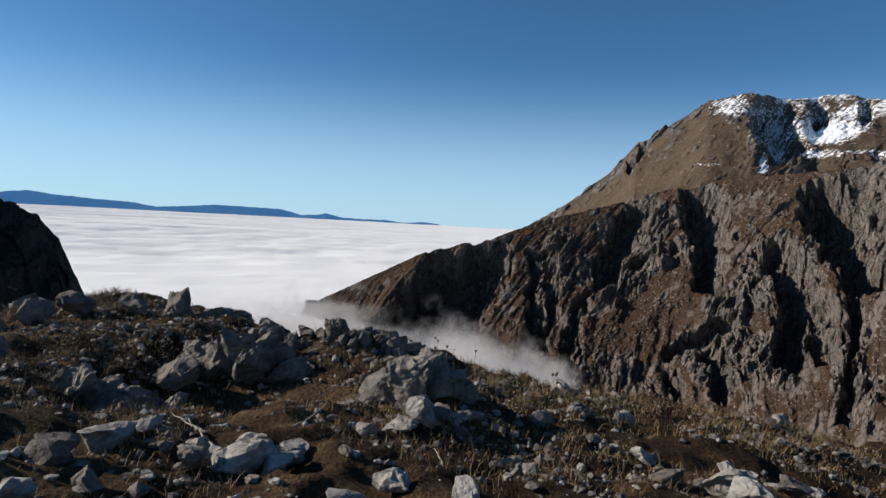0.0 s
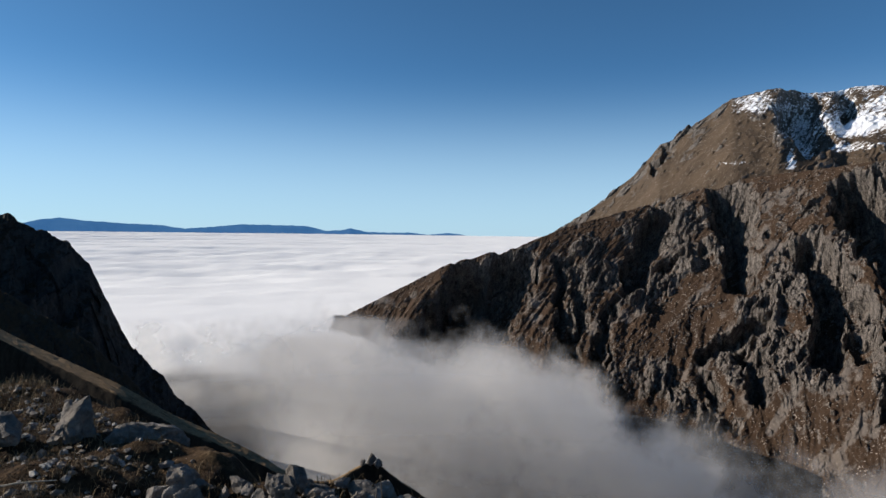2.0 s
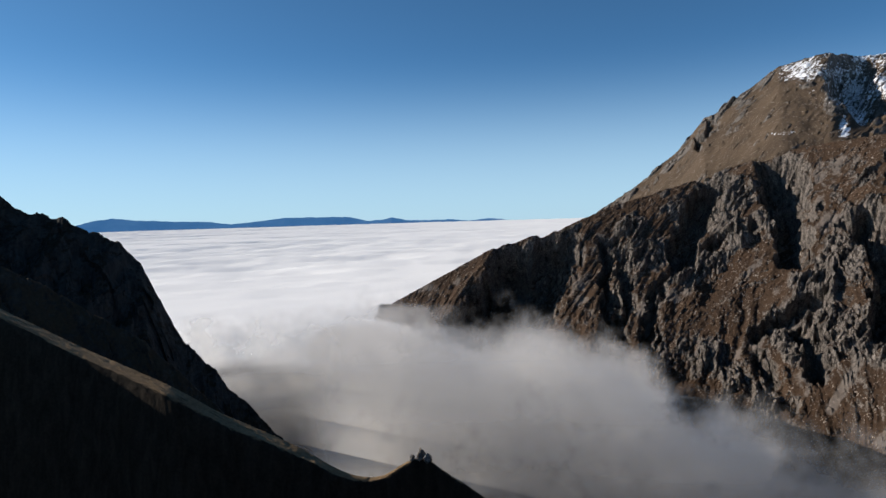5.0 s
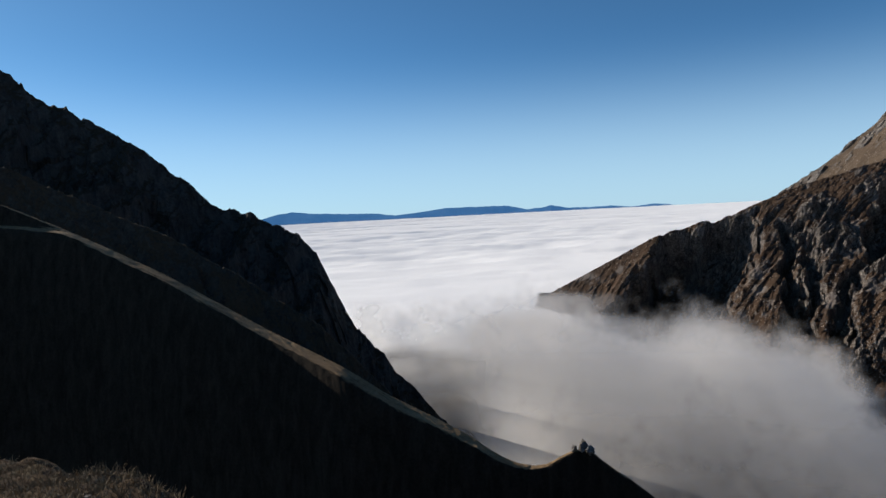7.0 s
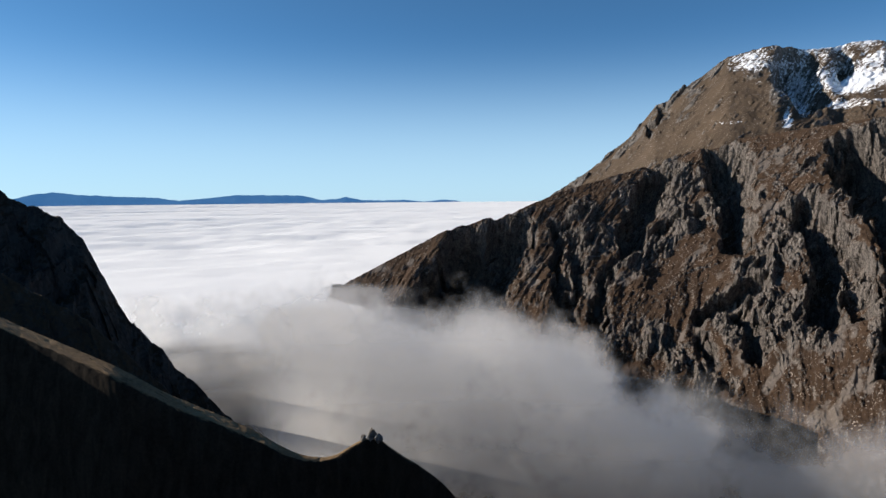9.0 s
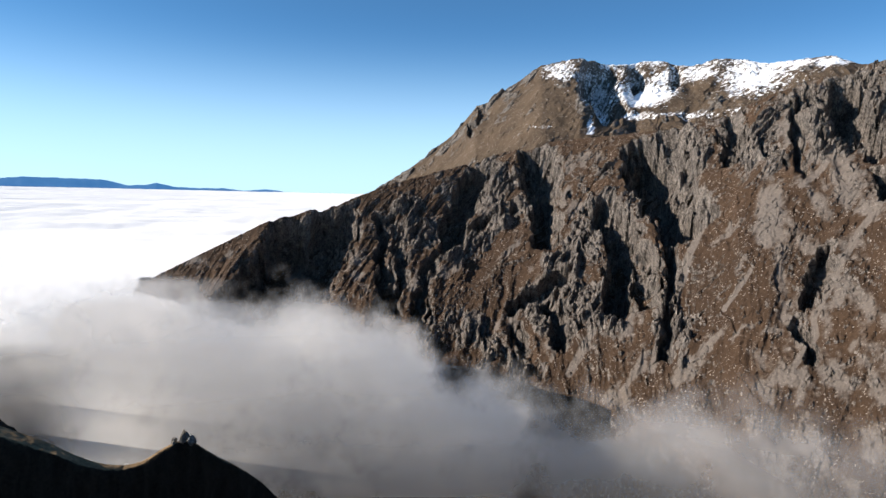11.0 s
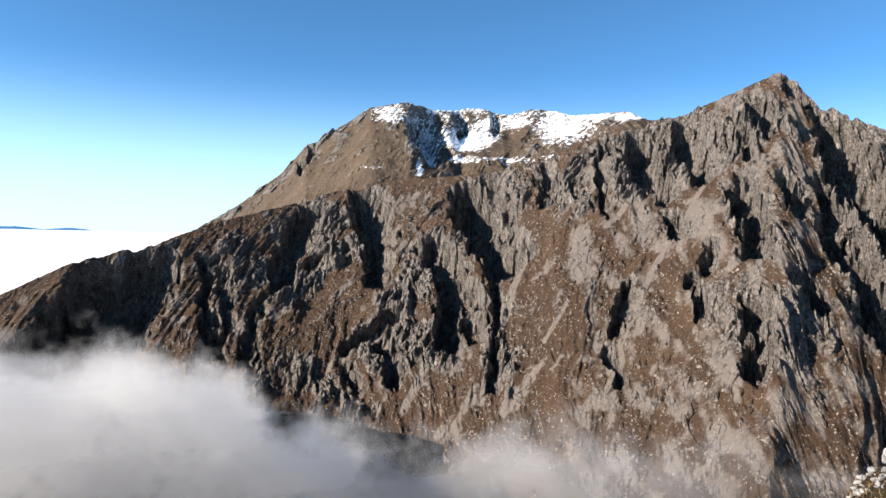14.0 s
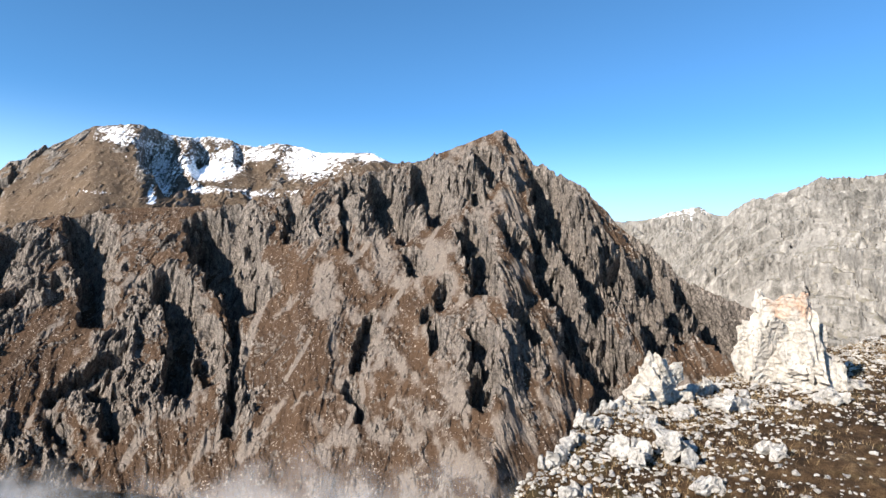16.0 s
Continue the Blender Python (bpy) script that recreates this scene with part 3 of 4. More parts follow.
ob = ridge("mountain_face", FACE, crest, far, lambda a: np.interp(a, [-86, -70, -56, -40, -15, 12], [40, 42, 44, 43, 41, 36]), 640, 500, 0.072, 340, face_relief, smooth=False, scree=scree_runs)
tagged(ob, "ribbed limestone mountainside with brown turf and dark gullies", "mountain")

# ---- the snowy massif behind it ----
SNOW = [(-24.7, 10.2, 1.5, 0.9, 0.62), (-27.6, 9.2, 1.5, 1.9, 0.66), (-31.6, 8.8, 1.9, 0.75, 1.1), (-30.0, 7.1, 1.9, 0.5, 0.75), (-30.6, 10.9, 2.4, 0.35, 0.9), (-39.6, 9.6, 2.2, 1.5, 0.8), (-41.8, 10.2, 2.4, 0.5, 0.75),
        (-44.7, 10.1, 1.5, 0.35, 0.8), (-35.6, 10.0, 1.6, 0.7, 0.62), (-35.0, 6.9, 3.6, 0.3, 0.52), (-27.3, 5.7, 0.3, 0.7, 0.8), (-23.3, 5.7, 1.3, 0.15, 0.42), (-49.4, 10.5, 2.0, 0.3, 0.6), (-33.0, 9.9, 1.2, 0.5, 0.7)]


def snow_cover(az, el, s):
    c = np.zeros_like(az)
    for a, e, wa, we, much in SNOW:
        c = np.maximum(c, much * np.exp(-((az - a) / (1.25 * wa)) ** 2 - ((el - e) / (1.2 * we)) ** 2))
    c = np.maximum(c, 0.36 * ease(8.2, 10.2, el) * ease(-25.0, -26.5, az) * ease(-48, -44, az))          # a dusting over the upper slopes
    u = np.radians(az) * 2900 - 0.5 * s
    return 1.1 * c + c ** 0.5 * (0.3 * fbm(u / 22, s / 90, 3, 109, 0.65) + 0.2 * fbm(u / 60, s / 60, 3, 113) + 0.34 * fbm(u / 9, s / 14, 2, 117, 0.6))


SUMMIT_WALLS = [(-26.3, 11.2, -26.2, 9.0, 2.3), (-26.2, 9.0, -27.8, 6.5, 2.0), (-29.9, 10.9, -30.3, 9.4, 0.9), (-33.2, 10.6, -33.4, 9.5, 0.8), (-18.4, 7.6, -17.0, 5.6, 0.5)]
HOLLOW = [(-31.4, 9.6, -30.4, 7.4, 30, 2.0), (-37.0, 8.4, -35.0, 6.8, 25, 1.6)]


def massif_relief(az, el, s, r):
    u = np.radians(az) * 2800 - 0.12 * s
    near = ease(0, 160, s)
    rough = np.interp(az, [-50, -34, -30, -24, -18, -10], [0.25, 0.3, 0.3, 0.1, 0.05, 0.06])
    warp = 26 * fbm(u / 120, s / 120, 3, 75)
    d = 60 * rough * (ridged((u + warp) / 300, s / 700, 2, 71) - 0.7) * (0.1 + 0.9 * near)
    d += 26 * rough * (ridged((u + warp) / 95, s / 200, 3, 83, 0.55) - 0.8) * (0.25 + 0.75 * near)
    rim = np.exp(-(s / 115.0) ** 2) * np.interp(az, [-50, -27, -24, -22, -19, -12, -9, -6], [0.3, 0.35, 0.35, 0.7, 1, 0.8, 0.5, 0])
    rim = rim * ease(-0.3, 0.15, fbm(u / 90, s / 60, 2, 79))
    shaded = ease(-25.6, -26.6, az) * ease(-29.4, -28.2, az) * ease(5.6, 7.0, el)          # the broken wall under the summit
    rim = np.maximum(rim, np.maximum(0.45 * shaded, 0.22 * ease(0.25, 0.45, fbm(u / 130, s / 110, 3, 81))))
    block = 30 * crags(u / 64, s / 80, 101, 0.75) + 18 * crags(u / 26, s / 40, 103, 0.75) + 6 * crags(u / 13, s / 20, 105)
    d += block * rim * (0.55 + 0.45 * near) + 4 * crags(u / 22, s / 26, 107, 0.14)
    d += 1.6 * fbm(u / 34, s / 40, 3, 97, 0.5) + 7 * fbm(u / 160, s / 160, 2, 98)
    fray = 0.2 * fbm(az / 0.9, el / 0.9, 3, 91, 0.6)
    d -= walls(az + fray, el + fray, SUMMIT_WALLS, 2.0) * (0.1 + 0.9 * near)
    d -= valley_lines(az, el, HOLLOW) * (0.05 + 0.95 * near)
    return np.where(s < 0, d * np.exp(s / 80.0), d), np.clip(rim * (0.35 + block / 12), 0, 1)


crest = [(-4, -3.0), (-7.5, -1.3), (-9.9, 0.5), (-13.2, 2.8), (-15.9, 5.1), (-17.6, 7.2), (-18.4, 7.45), (-20.2, 8.7), (-23, 10.7), (-26.2, 11.2), (-27.4, 11.25), (-29.2, 10.65), (-32.5, 10.85),
         (-35, 10.4), (-37.5, 10.8), (-41, 10.3), (-44.7, 10.6), (-46.6, 9.8), (-50, 10.2), (-53, 10.5), (-57, 8.5)]
far = [(-4, 3000), (-10, 2980), (-18, 2900), (-26, 2820), (-31, 3050), (-38, 2980), (-46, 2800), (-57, 2600)]
ob = ridge("snowy_massif", SNOWY, crest, far, lambda a: np.interp(a, [-57, -32, -26, -18, -5], [22, 26, 30, 26, 22]), 1250, 600, 0.07, 230, massif_relief, smooth=False, snow=snow_cover)
tagged(ob, "high brown massif with a snow-filled hollow below its summit", "mountain")


# ---- the grey uplands beyond the pointed peak ----
def upland_relief(az, el, s, r):
    u = np.radians(az) * r + 0.8 * s + 30 * fbm(az / 3, s / 150, 3, 133)
    near = 0.15 + 0.85 * ease(0, 120, s)
    d = 80 * (ridged(u / 260, s / 420, 2, 131) - 0.7) * near + 28 * (ridged(u / 70, s / 130, 3, 137) - 0.8) * near
    d += 14 * facets(u / 60, s / 70, 143) * near + 6 * facets(u / 20, s / 24, 145) + 3 * fbm(u / 14, s / 14, 3, 141, 0.6)
    return np.where(s < 0, d * np.exp(s / 60.0), d)


crest = [(-60, 4.5), (-65, 5.3), (-68, 5.5), (-70.5, 6.2), (-72.4, 6.6), (-73.2, 6.1), (-74.6, 5.9), (-77, 5.6), (-82, 5.0)]
ob = ridge("distant_upland", GREY, crest, [(-60, 3700), (-82, 3500)], 24, 1500, 400, 0.09, 150, upland_relief, smooth=False, snow=lambda a, e, s: (0.5 + 0.5 * fbm(a * 2, e * 3, 3, 149)) * np.exp(-((a + 70.5) / 3.5) ** 2 - ((e - 6.2) / 0.7) ** 2))
tagged(ob, "far pale grey upland dusted with snow", "mountain")
crest = [(-70, 1.5), (-73.5, 4.6), (-75, 5.9), (-77.8, 7.5), (-78.6, 7.45), (-80.5, 8.3), (-85, 8.4), (-92, 9.5), (-105, 11), (-125, 8), (-150, 4)]
ob = ridge("stony_upland", GREY, crest, [(-70, 2000), (-85, 1750), (-150, 1500)], 24, 1300, 400, 0.08, 230, upland_relief, smooth=False, snow=lambda a, e, s: (0.42 + 0.5 * fbm(a * 1.5, s / 20, 3, 147)) * np.exp(-(s / 26.0) ** 2) * ease(-78, -81, a))
tagged(ob, "broad grey stony mountain with slanting strata", "mountain")


# ---- the shaded crag and the turf spur on the near side of the valley ----
def crag_relief(az, el, s, r):
    u = np.radians(az) * 460 - 0.4 * s
    near = 0.2 + 0.8 * ease(0, 40, s)
    d = 18 * (ridged(u / 68, s / 140, 3, 151, 0.55) - 0.75) * near + 7 * (ridged(u / 22, s / 44, 3, 157) - 0.8) * near
    d += 6 * facets(u / 20, s / 30, 165) * near + 2.6 * facets(u / 8, s / 11, 167) + 1.5 * fbm(u / 7, s / 9, 3, 163, 0.6)
    return np.where(s < 0, d * np.exp(s / 40.0), d)


crest = [(120, 2), (95, 6), (75, 9), (60, 12), (50.6, 11.2), (44.4, 7.8), (42, 6.2), (37.8, 3.0), (36.2, 1.1), (35, 0.95), (34, 0.7), (31.5, -0.6), (29.5, -1.9), (28.4, -3.3), (27.6, -5.2), (26.8, -7.2), (26, -8.9),
         (25.4, -10.2), (24.7, -10.1), (24.2, -11.2), (23.6, -11.5), (22.9, -12.9), (21.5, -14.2), (19.7, -16.4), (17.5, -18.6), (15.9, -20.2), (13, -23), (9, -27)]
far = [(120, 480), (75, 600), (50, 680), (30, 640), (9, 560)]
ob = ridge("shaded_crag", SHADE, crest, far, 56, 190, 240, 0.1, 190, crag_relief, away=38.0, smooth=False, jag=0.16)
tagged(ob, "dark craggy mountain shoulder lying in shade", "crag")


def shoulder_relief(az, el, s, r):
    u = np.radians(az) * 260 + 0.3 * s
    d = 3.0 * (ridged(u / 34, s / 60, 3, 187, 0.5) - 0.75) * (0.2 + 0.8 * ease(0, 14, s)) + 1.2 * facets(u / 9, s / 12, 189) + 0.5 * fbm(u / 3, s / 3, 3, 191, 0.6)
    return np.where(s < 0, d * np.exp(s / 20.0), d)


crest = [(100, 0), (75, 5), (60, 7.2), (51.1, 5.0), (46.6, 2.5), (40.1, -0.9), (34.7, -4.5), (29, -8.8), (26.3, -11.5), (24.2, -13.9), (20, -18.5), (15, -24)]
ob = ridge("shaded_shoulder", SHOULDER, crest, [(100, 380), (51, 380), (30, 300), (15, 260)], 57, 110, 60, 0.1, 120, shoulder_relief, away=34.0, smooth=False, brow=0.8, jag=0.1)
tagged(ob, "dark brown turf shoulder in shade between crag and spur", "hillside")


def spur_relief(az, el, s, r):
    u = np.radians(az) * 120
    near, s2 = 0.25 + 0.75 * ease(0, 12, s), s
    s = 2.4 * s          # the flank is steep: keep the hummocks round
    d = 0.45 * fbm(u / 22, s / 30, 3, 171) * near + (0.1 + 0.4 * np.exp(-np.maximum(s, 0) / 9)) * fbm(u / 5.5, s / 5, 3, 177, 0.6) * near + 0.07 * fbm(u / 0.9, s / 0.9, 3, 181, 0.6) + 0.12 * fbm(u / 2.2, s / 2.2, 2, 183)
    return np.where(s2 < 0, d * np.exp(s2 / 20.0), d)


crest = [(110, -3), (75, 0), (60, 2.2), (51.5, 2.4), (47.5, 0.3), (44.2, -1.6), (40.4, -3.9), (36.2, -6.8), (32.8, -9.1), (27.1, -12.5), (23.2, -15.2), (18.7, -17.6), (16.3, -18.9), (14.2, -20.3), (12.8, -21.0), (11.3, -21.4), (9.8, -21.4),
         (8.4, -20.7), (7.2, -20.1), (6.0, -20.1), (4.4, -21.3), (2.4, -22.4), (0.4, -23.7), (-2, -26), (-6, -31)]
far = [(110, 200), (75, 220), (60, 205), (51, 188), (40, 157), (27, 127), (14, 114), (7, 113), (0, 114), (-6, 116)]
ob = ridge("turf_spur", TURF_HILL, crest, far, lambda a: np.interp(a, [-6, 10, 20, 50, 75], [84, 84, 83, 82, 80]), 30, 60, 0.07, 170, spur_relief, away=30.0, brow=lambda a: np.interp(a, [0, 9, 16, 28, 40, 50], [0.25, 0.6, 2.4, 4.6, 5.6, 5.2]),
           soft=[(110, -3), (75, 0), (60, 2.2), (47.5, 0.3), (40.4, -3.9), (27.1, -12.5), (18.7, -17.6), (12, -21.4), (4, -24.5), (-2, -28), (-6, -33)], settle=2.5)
tagged(ob, "steep dry-grass spur with a sunlit crest above a shaded flank", "hillside")

# ---- the ground under the walker: a stony crest that breaks off into the valley ----
BASE = [(-60, 0.5), (-45, 0.0), (-12, -2.7), (-7, -2.15), (-5, -1.45), (-3.3, -1.42), (-1.5, -1.54), (0, -1.55), (3, -1.9), (6, -2.45), (9, -3.05), (12, -3.4), (16.8, -2.5), (26, -1.85), (38, -0.85), (60, 1.0), (90, 3.0)]
EDGE = [(-60, 14), (-12, 14), (-7, 12.8), (-4.5, 10.6), (-3, 9.7), (-1.5, 7.9), (0, 7.7), (1.5, 6.9), (3, 6.7), (6, 7.8), (12, 11.9), (16.8, 12.9), (25.7, 11.8), (38.5, 8.4), (60, 4), (90, 0)]


def ground_height(x, y):
    e = y - table(EDGE, x) - 0.5 * fbm(x / 1.7, y / 1.7 + 9, 2, 201)
    z = table(BASE, x) - 0.03 * np.minimum(y - 5, 0) - 0.012 * np.maximum(-8 - y, 0) ** 1.5
    z = z + 0.3 * np.exp(-((x + 0.7) / 0.85) ** 2 - ((y - 7.5) / 0.55) ** 2)          # the heaped crest
    z = z - 0.5 * np.exp(-((x + 2.2) / 1.1) ** 2 - ((y - 6.1) / 0.8) ** 2)          # a hollow before it
    z = z - (0.95 + 0.9 * ease(7, 11, x)) * np.where(e > 0, np.sqrt(e * e + 0.16) - 0.4, 0)
    rough = 0.1 * fbm(x / 2.3, y / 2.3, 3, 211) + 0.1 * fbm(x / 0.6, y / 0.6, 3, 219) + 0.025 * fbm(x / 0.16, y / 0.16, 2, 227)
    return z + rough * (1 + 0.3 * np.clip(e, 0, 12))


def spaced(lo, hi, mid, n, tight):
    t = np.linspace(-1, 1, n)
    c = np.sinh(tight * t) / math.sinh(tight)
    return mid + np.where(c < 0, (mid - lo) * c, (hi - mid) * c)


gx, gy = np.meshgrid(spaced(-60, 90, 2.0, 620, 3.2), spaced(-60, 75, 7.0, 460, 4.2))
ob = sheet("ground", np.stack([gx, gy, ground_height(gx, gy)], -1), TURF)
tagged(ob, "stony mountain crest covered with short dry brown turf", "ground", kind="structure")

# ---- the valley floor and the sea of cloud ----
FLOOR_Z = -430.0
ang, rad = np.meshgrid(np.linspace(180, -180, 240), np.concatenate([np.linspace(20, 1500, 60), np.linspace(1600, 4900, 20)]))
ob = sheet("valley_floor", around(ang, rad, FLOOR_Z + 12 * fbm(ang / 9, rad / 160, 3, 241)), FACE)
tagged(ob, "dark valley floor far below the crest", "ground", kind="structure")

CLOUD_Z = -212.0


def cloud_level(x, y):
    n = 9 * fbm(x / 460, y / 340, 3, 251, 0.4) + 1.7 * fbm(x / 150, y / 130, 3, 257, 0.45) + 16 * fbm(x / 2600, y / 1500, 3, 263)
    return n


true = np.concatenate([np.linspace(330, 2600, 250), 2600 * 1.0158 ** np.arange(1, 175)])
ang, rad = np.meshgrid(np.linspace(62, -30, 560), true)
a = np.radians(ang)
wave = cloud_level(-np.sin(a) * rad, np.cos(a) * rad)
wave = np.where(rad > 3000, np.minimum(wave, 6), wave)
shown = np.where(rad < 1600, rad, 1600 + 3250 * (1 - 1 / (1 + (rad - 1600) / 3250)))


def valley_dip(az, r):
    """How much lower the cloud lies in the head of the valley than out at sea."""
    return 105 * ease(1800, 1150, r) * ease(22, -10, az) + 30 * ease(900, 400, r)




def shore(az, r, z, lo=60, hi=520):
    """0 where the cloud touches the mountain across the valley, 1 well before it."""
    top, rc = EYE[2] + table(far_of_face, az) * np.tan(np.radians(table(crest_of_face, az))), table(far_of_face, az)
    gap = rc - (top - z) / math.tan(radians(42)) - r
    gap = np.where(r > rc + 150, 900, np.maximum(gap, (z - top) * 6))
    return ease(lo, hi, gap)


height = (CLOUD_Z - valley_dip(ang, rad) + wave * (0.16 + 1.44 * ease(1000, 4000, rad))) * shown / rad
ob = sheet("cloud_sea", around(ang, shown, EYE[2] + height), CLOUD, uv=np.stack([ease(-24, 0, ang) * ease(880, 1280, rad) * 1.7 * shore(ang, rad, height, -60, 130), rad / 5000], -1))
tagged(ob, "white sea of cloud filling the valley to the horizon", "cloud", kind="stuff")


# a haze-blue range that stands out of the cloud at the edge of sight
az = np.linspace(46, -4, 900)
top = np.interp(-az, *np.array([(-46, 0.2), (-32.9, 0.25), (-31.7, 0.58), (-30.4, 0.72), (-28.7, 0.52), (-25.6, 0.34), (-23.8, 0.3), (-21.7, 0.02), (-20.1, 0.14), (-17.2, 0.43), (-14.3, 0.4), (-11.9, 0.35), (-10.4, -0.04), (-9.2, 0.03), (-8.3, 0.22), (-7.2, -0.05),
                               (-5.1, -0.13), (-3.4, -0.08), (-1.7, -0.26), (0.0, -0.1), (1.2, -0.19), (1.8, -0.36), (2.1, -0.56), (4, -0.9)]).T) + 0.035 * fbm(az * 1.4, az * 0, 4, 281)
t = np.linspace(0, 1, 14)[:, None]
s = 180 * t
z = EYE[2] + 4900 * np.tan(np.radians(top)) - 0.95 * s + 12 * t * fbm(az / 0.5 + 3 * t, 4 * t + 0 * az, 3, 287)
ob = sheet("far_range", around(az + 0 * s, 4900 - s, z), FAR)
tagged(ob, "low haze-blue mountain range above the cloud on the horizon", "mountain range", kind="structure")

# ---- drifting mist in the valley: frayed level layers one over the other ----
MIST_TOP = [(40, -9.5), (27, -9.4), (18.7, -8.7), (13, -7.7), (9.5, -6.9), (6.0, -8.3), (1.9, -9.4), (-3.7, -9.4), (-8, -10.6), (-12.3, -13.0), (-17, -16.2), (-21.7, -15.8), (-26.6, -18.2), (-30.5, -17.8), (-34, -16.2), (-38.5, -14.9), (-45, -14.7), (-51, -16.0), (-55, -14.8), (-60, -16.2), (-75, -19)]


def mist(z, most, size, lift, seed):
    az = np.linspace(42, -76, 300)
    el = np.linspace(math.degrees(math.atan2(z, 360)), math.degrees(math.atan2(z, 1480)), 110)[:, None]
    r = z / np.tan(np.radians(el)) + 0 * az
    cover = np.minimum(table(MIST_TOP, az) + lift - el - 1.0 * ease(-14, -26, az), 3.6)
    keep = shore(az + 0 * el, r, z, 0, 150) * ease(1480, 1330, r) * ease(470, 680, r) * ease(42, 38, az) * (1 - 0.55 * ease(-14, -30, az))
    keep = keep * (1 - ease(12, 18, az) * (1 - ease(740, 900, r)))          # open before the crag
    ob = sheet("mist_layer", around(az + 0 * el, r, EYE[2] + z), mist_material("mist_layer", most, size), uv=np.stack([az + 0 * el + 31.0 * seed, el + 0 * az + 17.0 * seed], -1), where=(keep > 0) & (cover > -4.2))
    ob.data.attributes.new("cover", "FLOAT", "POINT").data.foreach_set("value", np.ascontiguousarray(cover, dtype=np.float32).ravel())
    ob.data.attributes.new("keep", "FLOAT", "POINT").data.foreach_set("value", np.ascontiguousarray(keep, dtype=np.float32).ravel())
    return tagged(ob, "thin grey-white mist drifting up the valley", "mist", "valley mist", "stuff")


for k, (z, most, size, lift) in enumerate([(-140, 0.36, 5.0, 0.6), (-182, 0.6, 6.0, 0.8), (-222, 0.8, 5.5, 0.8), (-265, 0.9, 6.5, 0.8)]):
    mist(z, most, size, lift, k + 1)


# ---- stones ----
def ball(level):
    bm = bmesh.new()
    bmesh.ops.create_icosphere(bm, subdivisions=level, radius=1.0)
    v = np.array([x.co[:] for x in bm.verts])
    f = [[x.index for x in p.verts] for p in bm.faces]
    bm.free()
    return v, f


BALLS = {k: ball(k) for k in (1, 2, 3, 4, 5)}


def boulder_mesh(name, seed, size, material, level=3, cuts=11, rough=0.06, lean=(0, 0), smooth=False):
    """A broken block: a ball cut by planes, roughened, with its foot a little below its origin."""
    rng = np.random.default_rng(seed)
    v, f = BALLS[level]
    v = np.sign(v) * np.abs(v) ** 0.72          # blockier than a ball
    tilt = Euler(rng.uniform(-0.5, 0.5, 3)).to_matrix()
    v = v @ np.array(tilt)
    for k in range(cuts + 5):          # broad breaks first, then chips
        n = rng.normal(size=3)
        n /= np.linalg.norm(n)
        across = v @ n
        over = np.maximum(across - across.max() * (rng.uniform(0.4, 0.8) if k < cuts else rng.uniform(0.8, 0.95)), 0)
        v -= over[:, None] * n * 0.99
    bed = np.array((rng.uniform(0.3, 0.9), rng.uniform(-0.4, 0.4), 0.6))          # beds that weather back in steps
    layer = (v @ (bed / np.linalg.norm(bed))) * rng.uniform(2.2, 3.4) + rng.uniform(0, 9)
    tread = layer - np.floor(layer)
    o = rng.uniform(0, 90, 2)
    w = fbm(v[:, 0] * 1.3 + o[0] + v[:, 2], v[:, 1] * 1.3 + o[1] - v[:, 2] * 0.7, 2, seed)
    w2 = facets(v[:, 0] * 2.3 + v[:, 2] * 1.4 + o[1], v[:, 1] * 2.3 - v[:, 2] * 1.7 + o[0], seed + 5)
    w3 = facets(v[:, 0] * 5.3 + v[:, 2] * 3.1 + o[0], v[:, 1] * 5.3 - v[:, 2] * 3.7 + o[1], seed + 9)
    v *= (1 + rough * (1.6 * w + 2.0 * w2 + 0.8 * w3 - 1.3 * np.clip((tread - 0.72) * 5, 0, 1)))[:, None]
    v = v * (np.array(size) / 2 / np.abs(v).max(0))
    v[:, 0] += lean[0] * v[:, 2]
    v[:, 1] += lean[1] * v[:, 2]
    v[:, 2] += size[2] * 0.3
    me = bpy.data.meshes.new(name)
    me.from_pydata(v.tolist(), [], f)
    me.materials.append(material)
    if smooth:
        me.polygons.foreach_set("use_smooth", [True] * len(f))
    return me


def ground_at(x, y):
    return float(ground_height(np.array([float(x)]), np.array([float(y)]))[0])


def boulder(x, y, size, material, seed, label, level=4, turn=0.0, lean=(0, 0), rough=0.06, name="boulder", sink=0.0, cuts=11, top=None):
    ob = new(name, boulder_mesh(name, seed, size, material, level, cuts, rough, lean))
    z = ground_at(x, y) - sink if top is None else top - 0.8 * size[2]
    ob.matrix_world = pose(x, y, z, 0, 0, turn)
    return tagged(ob, label, "rock")


GREY_LABEL = "weathered grey limestone boulder lying in dry turf"
# the crest in front of the start: two upright blocks on the skyline, then the broken outcrop
boulder(-3.32, 9.0, (0.55, 0.45, 1.0), STONE, 3, "upright pointed grey limestone block on the crest", lean=(-0.15, 0), cuts=9, top=-0.9)
boulder(-2.72, 9.1, (0.95, 0.6, 0.72), STONE, 8, "low dark limestone block beside an upright one", lean=(0.2, 0), cuts=14, top=-1.14)


